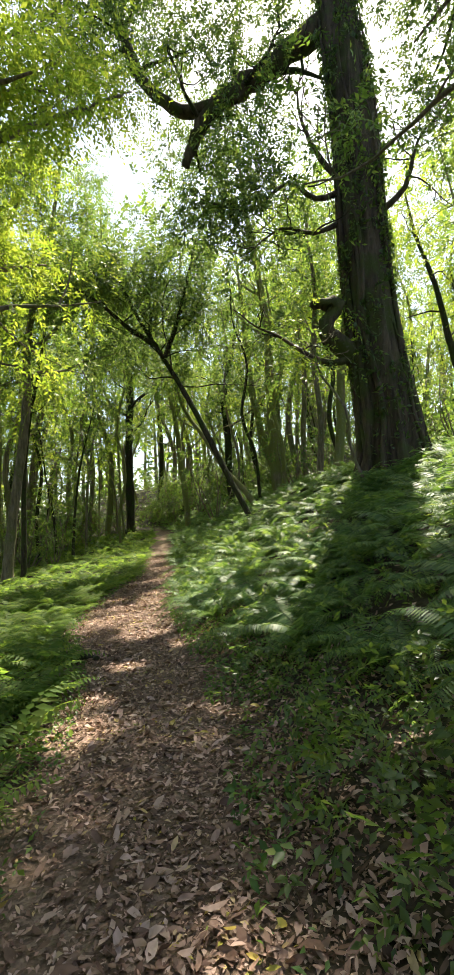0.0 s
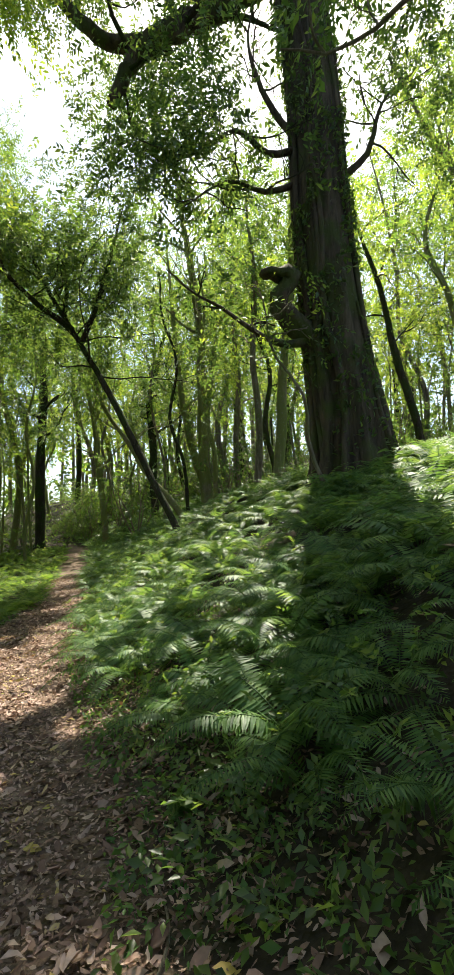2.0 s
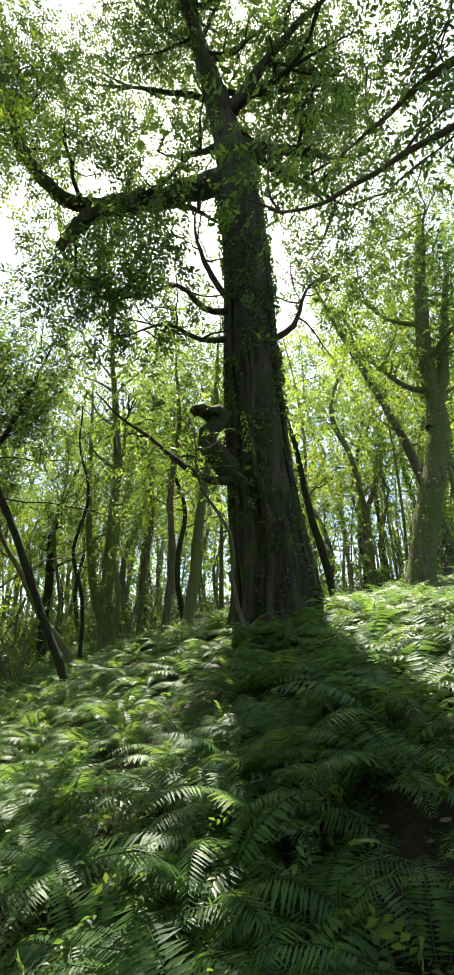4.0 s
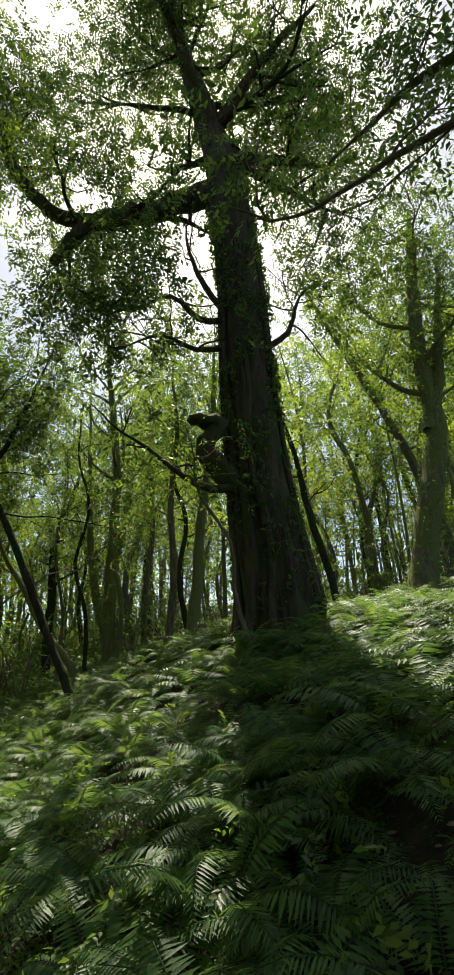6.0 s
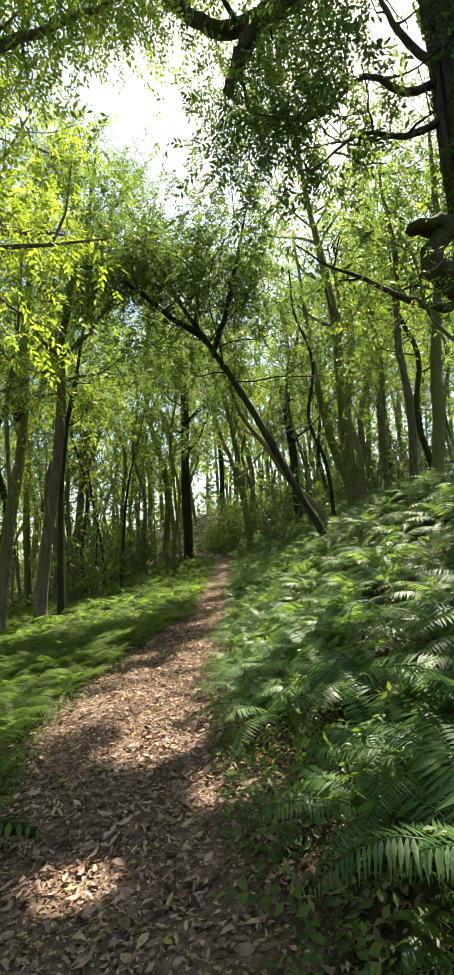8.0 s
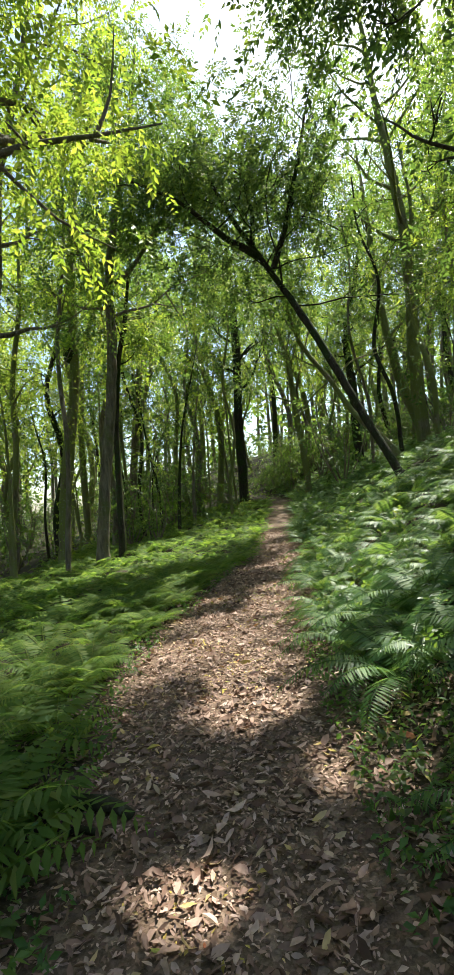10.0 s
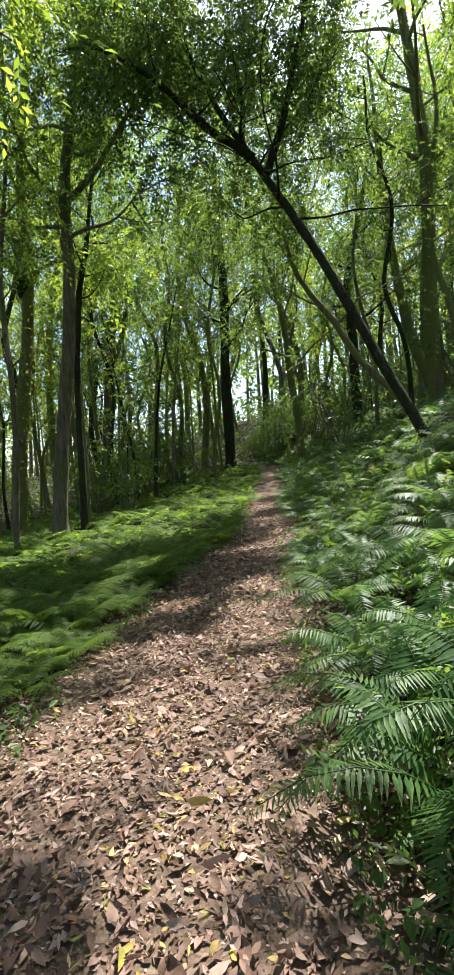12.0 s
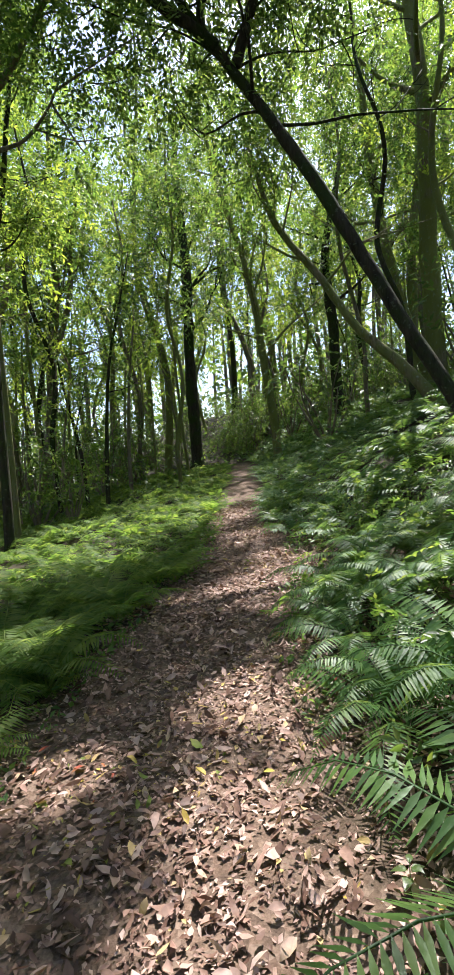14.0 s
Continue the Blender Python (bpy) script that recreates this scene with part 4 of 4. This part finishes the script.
def frond_arrays(length, width, pairs, e0, e1, heading, r, fine=True):
    n = 12
    t = np.linspace(0, 1, n)
    elev = np.radians(e0 + (e1 - e0) * t ** 1.3)
    bend = heading + np.cumsum(r.normal(0, 0.02, n)) + r.normal(0, 0.25) * t ** 2
    step = np.stack([np.cos(elev) * np.cos(bend), np.cos(elev) * np.sin(bend), np.sin(elev)], -1) * (length / (n - 1))
    line = np.cumsum(step, axis=0) - step[0]
    tp = np.linspace(0.2, 0.985, pairs)
    at = np.stack([np.interp(tp, t, line[:, k]) for k in range(3)], -1)
    T = unit(np.stack([np.interp(tp, t, step[:, k]) for k in range(3)], -1))
    S0 = np.stack([-np.sin(np.interp(tp, t, bend)), np.cos(np.interp(tp, t, bend)), 0 * tp], -1)
    U = np.cross(T, S0)
    lp = width * np.clip((tp - 0.12) / 0.2, 0.35, 1) * (1 - ((tp - 0.2) / 0.8) ** 1.6) ** 0.8 + 0.012
    Vs, Fs, base = [], [], 0
    for sgn in (-1, 1):
        D = unit(S0 * sgn + T * r.uniform(0.35, 0.5) - np.array([0, 0, 0.28]) + r.normal(0, 0.07, (pairs, 3)))
        L = (lp * r.uniform(0.88, 1.08, pairs))[:, None]
        W = np.maximum(L * (0.115 if fine else 0.24), 0.006)
        A = unit(np.cross(U, D))
        if fine:
            Q = np.stack([at, at + D * L * 0.3 + A * W * 0.62, at + D * L * 0.35 - U * W * 0.12, at + D * L * 0.3 - A * W * 0.62, at + D * L - np.array([0, 0, 1]) * L * 0.12], 1)
            b = np.arange(pairs)[:, None] * 5
            F = np.concatenate([b + np.array([[q]]).reshape(1, -1) for q in ((0, 1, 2), (0, 2, 3), (1, 4, 2), (2, 4, 3))])
        else:
            Q = np.stack([at, at + D * L * 0.35 + A * W * 0.6, at + D * L - np.array([0, 0, 1]) * L * 0.1, at + D * L * 0.35 - A * W * 0.6], 1)
            b = np.arange(pairs)[:, None] * 4
            F = np.concatenate([b + np.array([[0, 1, 2]]), b + np.array([[0, 2, 3]])])
        Vs.append(Q.reshape(-1, 3))
        Fs.append(F + base)
        base += Q.shape[0] * Q.shape[1]
    return np.concatenate(Vs), np.concatenate(Fs), line


def fern_arrays(seed, fronds, length, width, pairs, fine, lean=0.0):
    r = np.random.default_rng(seed)
    blades = []
    for k in range(fronds):
        a = k * 2 * np.pi / fronds + r.uniform(-0.35, 0.35)
        v, f, line = frond_arrays(length * r.uniform(0.7, 1.15), width * r.uniform(0.8, 1.1), pairs, r.uniform(48, 75), r.uniform(-45, -8), a, r, fine)
        sv, sf = tube(line[::2], [0.006, 0.004, 0.002], 3, 0, k)
        blades.append(join([(v, f), (sv, np.concatenate([sf[:, :3], sf[:, [0, 2, 3]]]))]) if fine else (v, f))
    return blades


NEAR_FERN = [fern_arrays(200 + k, 8, 0.92, 0.17, 34, True) for k in range(5)]
FAR_FERN = [fern_arrays(220 + k, 6, 0.85, 0.18, 13, False) for k in range(5)]
LACY_FERN = [fern_arrays(240 + k, 8, 0.66, 0.15, 27, True) for k in range(4)]
LACY_FAR = [fern_arrays(260 + k, 6, 0.6, 0.15, 12, False) for k in range(4)]


def fern_thing(arrays, mat, label, group):
    root = empty("fern", (0, 0, -50))
    for v, f in arrays:
        part("frond", mesh_from("frond", v, f, mat), root)
    return tagged(root, label, "fern", group)


def slope_turn(x, y, spin, amount):
    n = height_normal(np.array(x), np.array(y))
    n = Vector((n[0] * amount, n[1] * amount, 1)).normalized()
    return Vector((0, 0, 1)).rotation_difference(n).to_matrix().to_4x4() @ Matrix.Rotation(spin, 4, "Z")


def bed(side, n, seed, reach, ylo, yhi, bare):
    """Rooting places of ferns on one side of the trail."""
    r = np.random.default_rng(seed)
    y = r.uniform(ylo, yhi, n)
    d = bare(y, r) + r.uniform(0, 1, n) ** 1.2 * reach
    c, w = smooth_interp(y, PY, PX), np.interp(y, PY, PW)
    x = c + side * (w + d)
    thin = np.sin(x * 1.7 + 1.1 * y) + np.sin(1.3 * y - x * 0.9)
    ok = thin > -1.85
    for a, b in TREES[:1]:
        ok &= (x - a) ** 2 + (y - b) ** 2 > 0.7
    return np.stack([x[ok], y[ok]], -1)


def plant_bed(spots, near_kinds, far_arrays, mat, label, group, near_count, near_to, scale, stuff_label, seed):
    r = np.random.default_rng(seed)
    dist = np.min([np.linalg.norm(spots - np.array(q), axis=1) for q in near_to], axis=0)
    order = np.argsort(dist)
    used = set()
    for q in order[:near_count]:
        x, y = spots[q]
        s = r.uniform(*scale)
        m = Matrix.Translation((x, y, float(height(x, y)) - 0.02)) @ slope_turn(x, y, r.uniform(0, 6.28), 0.6)
        k = int(r.integers(len(near_kinds)))
        if k in used:
            copy_thing(near_kinds[k], m).scale = (s, s, s)
        else:
            near_kinds[k].matrix_basis = m
            used.add(k)
    out = []
    for q in order[near_count:]:
        x, y = spots[q]
        s = r.uniform(*scale)
        v, f = join(far_arrays[int(r.integers(len(far_arrays)))])
        m = np.array(slope_turn(x, y, r.uniform(0, 6.28), 0.6).to_3x3())
        out.append((v @ m.T * s + np.array([x, y, float(height(x, y)) - 0.02]), f))
    v, f = join(out)
    tagged(new("fern_bed", mesh_from("fern_bed", v, f, mat)), stuff_label, "ferns", kind="stuff")


right = bed(1, 1400, 31, 9.5, 0.8, 42, lambda y, r: np.interp(y, [0, 2, 3.5, 5, 7, 9, 14, 30], [2.6, 2.0, 1.2, 0.8, 0.6, 0.4, 0.3, 0.2]))
plant_bed(right, [fern_thing(a, M_FERN, "arching green fern on the shaded bank", "ferns of the bank") for a in NEAR_FERN], FAR_FERN, M_FERN, "", "", 150, ((0.8, 5.4), (1.2, 7.5), (-0.2, 10.0), (-0.6, 12.6)), (0.75, 1.25), "dense bed of ferns covering the bank", 32)
r = np.random.default_rng(35)
upper = np.stack([r.uniform(2.6, 11.0, 520), r.uniform(4.0, 16.0, 520)], -1)
upper = upper[((upper[:, 0] - 4.1) ** 2 + (upper[:, 1] - 12.5) ** 2 > 0.9) & (trail_offset(upper[:, 0], upper[:, 1])[0] > 3.2)]
plant_bed(upper, [fern_thing(a, M_FERN, "arching green fern on the sunlit upper bank", "ferns of the upper bank") for a in NEAR_FERN], FAR_FERN, M_FERN, "", "", 40, ((3.0, 11.3), (4.4, 11.0), (5.0, 9.5)), (0.8, 1.35), "bed of glossy ferns over the upper bank", 36)
left = bed(-1, 1750, 33, 9.5, 1.5, 36, lambda y, r: np.interp(y, [0, 6, 9, 14, 30], [0.35, 0.2, 0.25, 0.15, 0.1]))
plant_bed(left, [fern_thing(a, M_FERN_PALE, "soft lacy fern beside the trail", "ferns below the trail") for a in LACY_FERN], LACY_FAR, M_FERN_PALE, "", "", 115, ((-3.2, 9.5), (-3.6, 12.5), (-3.8, 15)), (0.6, 1.5), "soft green bed of ferns below the trail", 34)

# ---------- low plants and litter ----------


def undergrowth():
    """Low leafy growth over the floor of the wood further off."""
    r = np.random.default_rng(73)
    n = 34000
    a, q = r.uniform(-0.95, 0.95, n), 24 + 40 * r.uniform(0, 1, n) ** 0.8
    x, y = -1 + q * np.sin(a), 3 + q * np.cos(a)
    d, w = trail_offset(x, y)
    ok = (np.abs(d) > np.where(y < 37, w + 0.5, 0)) & (np.sin(x * 0.9 + y * 0.5) + np.sin(y * 0.7 - x * 0.4) > -0.9)
    x, y = x[ok], y[ok]
    P = np.stack([x, y, height(x, y) + np.abs(r.normal(0, 1, len(x))) * 0.38 + 0.03], -1)
    v, f = leaf_blades(P, r.uniform(0.14, 0.3, len(x)), 0.8, 0.5, 0.15, r)
    tagged(new("undergrowth", mesh_from("undergrowth", v, f, M_DEEP)), "dark leafy undergrowth on the floor of the wood", "plants", kind="stuff")


undergrowth()


def ground_cover():
    r = np.random.default_rng(71)
    n = 34000
    y = r.uniform(0.5, 26, n)
    side = np.where(r.uniform(0, 1, n) < 0.72, 1, -1)
    c, w = smooth_interp(y, PY, PX), np.interp(y, PY, PW)
    d = np.abs(r.normal(0, 1, n)) * np.where(side > 0, 1.3, 0.7) - 0.12
    x = c + side * (w + d)
    ok = (np.sin(x * 3.1 + y * 1.3) + np.sin(y * 2.7 - x * 2.2) + r.normal(0, 0.5, n)) > -0.3
    x, y = x[ok], y[ok]
    P = np.stack([x, y, height(x, y) + np.abs(r.normal(0, 1, len(x))) * 0.07 + 0.015], -1)
    v, f = leaf_blades(P, r.uniform(0.03, 0.07, len(x)), 0.9, 0.5, 0.1, r)
    tagged(new("ground_cover", mesh_from("ground_cover", v, f, M_FERN)), "low seedlings and creeping leaves edging the trail", "plants", kind="stuff")


ground_cover()


def bank_herbs():
    """Small-leaved herbs that grow up between the ferns."""
    r = np.random.default_rng(77)
    n = 640
    y = 1.6 + 20 * r.uniform(0, 1, n) ** 1.4
    c, w = smooth_interp(y, PY, PX), np.interp(y, PY, PW)
    x = c + w + 0.25 + np.abs(r.normal(0, 1.5, n))
    C = np.stack([x, y, height(x, y) + 0.16], -1)
    v, f = foliage(C, 48, 0.18, 0.065, 0.75, False, 0.8, 0.5, r)
    tagged(new("bank_herbs", mesh_from("bank_herbs", v, f, M_LEAF)), "small-leaved green herbs growing between the ferns", "plants", kind="stuff")


bank_herbs()


def dry_leaf_arrays(n, r, x, y, size):
    """Curled fallen leaves lying on the floor: five corners, four faces."""
    N = unit(height_normal(x, y) + r.normal(0, 0.4, (n, 3)))
    a = r.uniform(0, 6.28, n)
    D = np.stack([np.cos(a), np.sin(a), 0 * a], -1)
    S = unit(np.cross(N, D))
    D = np.cross(S, N)
    L = (size * r.uniform(0.6, 1.25, n))[:, None]
    W = L * r.uniform(0.26, 0.52, n)[:, None]
    curl = r.uniform(-0.35, 0.7, n)[:, None] * W * 0.8
    bend = r.uniform(-0.25, 0.5, n)[:, None] * L * 0.35
    skew = r.normal(0, 0.06, n)[:, None] * L
    C = np.stack([x, y, height(x, y) + 0.008 + r.uniform(0, 0.03, n)], -1)
    Q = np.stack([C - D * L * 0.5 + N * bend, C - D * L * 0.2 + S * W * 0.46 + N * curl, C - D * L * 0.2, C - D * L * 0.2 - S * W * 0.46 + N * curl * 0.7,
                  C + D * L * 0.16 + S * (W * 0.42 + skew) + N * curl * 0.9, C + D * L * 0.16 - S * (W * 0.42 - skew) + N * curl, C + D * L * 0.5 + S * skew * 2 + N * bend], 1).reshape(-1, 3)
    b = np.arange(n)[:, None] * 7
    F = np.concatenate([b + np.array([q]) for q in ((0, 1, 2), (0, 2, 3), (1, 4, 2), (2, 4, 5), (2, 5, 3), (4, 6, 5))])
    return Q, F


def litter():
    r = np.random.default_rng(81)
    n = 42000
    y = r.uniform(0.6, 24, n)
    c, w = smooth_interp(y, PY, PX), np.interp(y, PY, PW)
    d = r.normal(0, 1, n) * (w * 0.75 + 0.22)
    x = c + d + np.where(y < 4, 0.35, 0)
    v, f = dry_leaf_arrays(n, r, x, y, 0.02 + 0.08 * r.uniform(0, 1, n) ** 2.2)
    tagged(new("leaf_litter", mesh_from("leaf_litter", v, f, M_DRY)), "brown fallen leaves strewn along the trail", "leaves", kind="stuff")
    n = 45000
    y = 0.6 + 17 * r.uniform(0, 1, n) ** 1.2
    c, w = smooth_interp(y, PY, PX), np.interp(y, PY, PW)
    x = c + r.normal(0, 1, n) * (w * 0.7 + 0.25) + np.where(y < 4, 0.3, 0)
    P = np.stack([x, y, height(x, y) + r.uniform(0.006, 0.02, n)], -1)
    v, f = leaf_blades(P, r.uniform(0.015, 0.045, n), 2.6, 0.5, 0.0, r)
    tagged(new("leaf_crumbs", mesh_from("leaf_crumbs", v, f, M_DRY)), "crumbled bits of dead leaf covering the trail", "leaves", kind="stuff")
    n = 6000
    y = r.uniform(0.5, 16, n)
    c, w = smooth_interp(y, PY, PX), np.interp(y, PY, PW)
    x = c + w + np.abs(r.normal(0, 1, n)) * 1.2
    v, f = dry_leaf_arrays(n, r, x, y, 0.035 + 0.075 * r.uniform(0, 1, n) ** 1.6)
    tagged(new("bank_litter", mesh_from("bank_litter", v, f, M_DRY)), "dead leaves between the plants on the bank", "leaves", kind="stuff")


litter()


def single_leaves():
    """Large fallen leaves that stand out along the trail."""
    r = np.random.default_rng(83)
    shapes = []
    for k in range(8):
        v, f = dry_leaf_arrays(1, r, np.array([0.0]), np.array([300.0]), np.array([0.108]))
        v = v - v.mean(axis=0)
        shapes.append(mesh_from("fallen_leaf", v, f, M_DRY_ONE))
    for k in range(260):
        y = r.uniform(1.6, 15.5)
        c, w = float(smooth_interp(y, PY, PX)), float(np.interp(y, PY, PW))
        x = c + r.normal(0, 1) * w * 0.8 + (0.3 if y < 4 else 0)
        ob = new("fallen_leaf", shapes[k % 8])
        s = r.uniform(0.75, 1.2)
        ob.matrix_basis = Matrix.Translation((x, y, float(height(x, y)) + 0.03)) @ slope_turn(x, y, r.uniform(0, 6.28), 1.0) @ Matrix.Diagonal((s, s, s, 1))
        tagged(ob, "large curled dead leaf lying on the trail", "leaf", "fallen leaves on the trail")


single_leaves()


# ---------- seedlings, sticks, perched fern ----------


def seedling_thing(seed, count, leaf_len):
    """A small plant: an upright stem and a whorl of broad pointed leaves."""
    r = np.random.default_rng(seed)
    root = empty("seedling", (0, 0, -50))
    tall = r.uniform(0.12, 0.24)
    v, f = tube(spline([(0, 0, -0.03), (0.01, 0.0, tall * 0.5), (r.normal(0, 0.02), r.normal(0, 0.02), tall)], 0.04), [0.005, 0.003], 5, 0, seed)
    part("stem", mesh_from("stem", v, f, M_FERN, True), root)
    for k in range(count):
        a, el = k * 2.4 + r.uniform(-0.3, 0.3), r.uniform(-0.1, 0.55)
        D = np.array([math.cos(a) * math.cos(el), math.sin(a) * math.cos(el), math.sin(el)])
        S = np.array([-math.sin(a), math.cos(a), 0])
        N = np.cross(D, S)
        L = leaf_len * r.uniform(0.7, 1.15)
        c = np.array([0, 0, tall * (0.55 + 0.45 * k / count)]) + D * 0.01
        rows, down = [], np.array([0, 0, -1])
        for t, w in ((0, 0.02), (0.2, 0.2), (0.45, 0.27), (0.75, 0.15), (1.0, 0.0)):
            mid = c + D * L * t + down * L * 0.35 * t * t
            rows += [mid - S * L * w + N * L * w * 0.3, mid, mid + S * L * w + N * L * w * 0.3]
        F = []
        for q in range(4):
            for e in (0, 1):
                i0 = q * 3 + e
                F.append((i0, i0 + 1, i0 + 4, i0 + 3))
        part("leaf", mesh_from("leaf", np.array(rows), np.array(F), M_FERN if seed % 2 else M_LEAF, True), root)
    return tagged(root, "small broad-leaved seedling sprouting from leaf litter", "seedling", "seedlings along the trail")


SEEDLINGS = [seedling_thing(300 + k, 5 + k, 0.11 + 0.012 * k) for k in range(4)]
r = np.random.default_rng(305)
places = [(1.18, 5.35), (1.14, 5.6), (0.24, 5.64), (0.06, 5.5), (0.4, 5.9), (0.7, 5.2), (-1.27, 12.6), (-1.15, 12.4), (-1.5, 13.1), (-1.0, 12.9), (-0.9, 12.3)]
for k in range(64):
    y = r.uniform(2.0, 15)
    c, w = float(smooth_interp(y, PY, PX)), float(np.interp(y, PY, PW))
    places.append((c + (w + abs(r.normal(0.25, 0.5))) * (1 if r.uniform() < 0.75 else -1), y))
places += [(3.3, 11.6), (3.7, 11.35), (4.1, 11.3), (4.5, 11.4), (3.0, 11.9), (4.9, 11.6), (3.5, 11.1), (4.3, 11.0)]
for k, (x, y) in enumerate(places):
    s = r.uniform(1.8, 3.0) if y > 10.7 and x > 2 else r.uniform(0.35, 0.65)
    m = Matrix.Translation((x, y, float(height(x, y)))) @ Matrix.Rotation(r.uniform(0, 6.28), 4, "Z")
    if k < 4:
        SEEDLINGS[k].matrix_basis = m
    else:
        copy_thing(SEEDLINGS[k % 4], m).scale = (s, s, s)


def stick(name, pts, radii, label, seed, mat):
    """A fallen branch lying on the floor; heights are given above it."""
    P = np.array([(x, y, float(height(x, y)) + z) for x, y, z in pts])
    at = P[0].copy()
    v, f = tube(spline(P - at, 0.05), radii, 9, 0.13, seed)
    ob = new(name, mesh_from(name, v, f, mat, True))
    ob.matrix_basis = Matrix.Translation(at)
    tagged(ob, label, "branch")


stick("fallen_branch", [(0.06, 6.68, 0.03), (0.03, 6.85, 0.05), (0.06, 7.05, 0.07), (0.13, 7.2, 0.06), (0.16, 7.38, 0.10)], [0.03, 0.034, 0.028, 0.03, 0.015], "pale crooked dead branch lying among the ferns", 1, M_DEADWOOD)
stick("fallen_branch", [(-0.25, 6.2, 0.02), (-0.12, 6.3, 0.03), (-0.02, 6.45, 0.02)], [0.02, 0.024, 0.012], "short broken stick on the leaf litter", 2, M_DEADWOOD)
stick("fallen_branch", [(-2.75, 6.75, 0.02), (-2.3, 6.88, 0.05), (-2.0, 6.9, 0.05), (-1.85, 6.84, 0.03)], [0.05, 0.045, 0.04, 0.025], "dark rotting branch at the edge of the trail", 3, M_BARK_DARK)
stick("fallen_branch", [(-2.6, 6.6, 0.02), (-2.2, 6.72, 0.03), (-1.95, 6.7, 0.03)], [0.035, 0.03, 0.015], "dark rotting branch at the edge of the trail", 4, M_BARK_DARK)
stick("fallen_branch", [(1.0, 16.2, 0.12), (1.9, 15.6, 0.2), (2.8, 14.8, 0.15)], [0.05, 0.04, 0.02], "long dead branch lying across the fern bank", 5, M_BARK_DARK)
stick("fallen_branch", [(-0.2, 4.3, 0.01), (-0.05, 4.7, 0.02), (-0.1, 5.1, 0.02)], [0.008, 0.007, 0.004], "thin twig lying on the trail", 6, M_DEADWOOD)


def nest_fern():
    r = np.random.default_rng(320)
    at = np.array([-10.75, 21.75, 7.75])
    root = tagged(empty("nest_fern", at), "bird's-nest fern perched on a mossy tree trunk", "fern")
    for k in range(16):
        a = k * 0.4 + r.uniform(-0.15, 0.15)
        S = np.array([-math.sin(a), math.cos(a), 0])
        L, rows = r.uniform(0.8, 1.25), []
        e0 = r.uniform(0.5, 1.2)
        c = np.zeros(3)
        for q in range(7):
            t = q / 6
            el = e0 - 1.6 * t * t
            wd = 0.075 * math.sin(math.pi * (0.12 + 0.86 * t))
            rows += [c - S * wd + [0, 0, wd * 0.4], c.copy(), c + S * wd + [0, 0, wd * 0.4]]
            c = c + np.array([math.cos(a) * math.cos(el), math.sin(a) * math.cos(el), math.sin(el)]) * L / 6
        F = [(q * 3 + e, q * 3 + e + 1, q * 3 + e + 4, q * 3 + e + 3) for q in range(6) for e in (0, 1)]
        part("frond", mesh_from("frond", np.array(rows), np.array(F), M_LEAF, True), root)
    v, f = tube(spline([(0, 0.25, -0.5), (0, 0.15, -0.1), (0, 0.1, 0.1)], 0.1), [0.12, 0.22, 0.1], 10, 0.2, 9)
    part("root_ball", mesh_from("root_ball", v, f, M_BARK_DARK, True), root)


nest_fern()
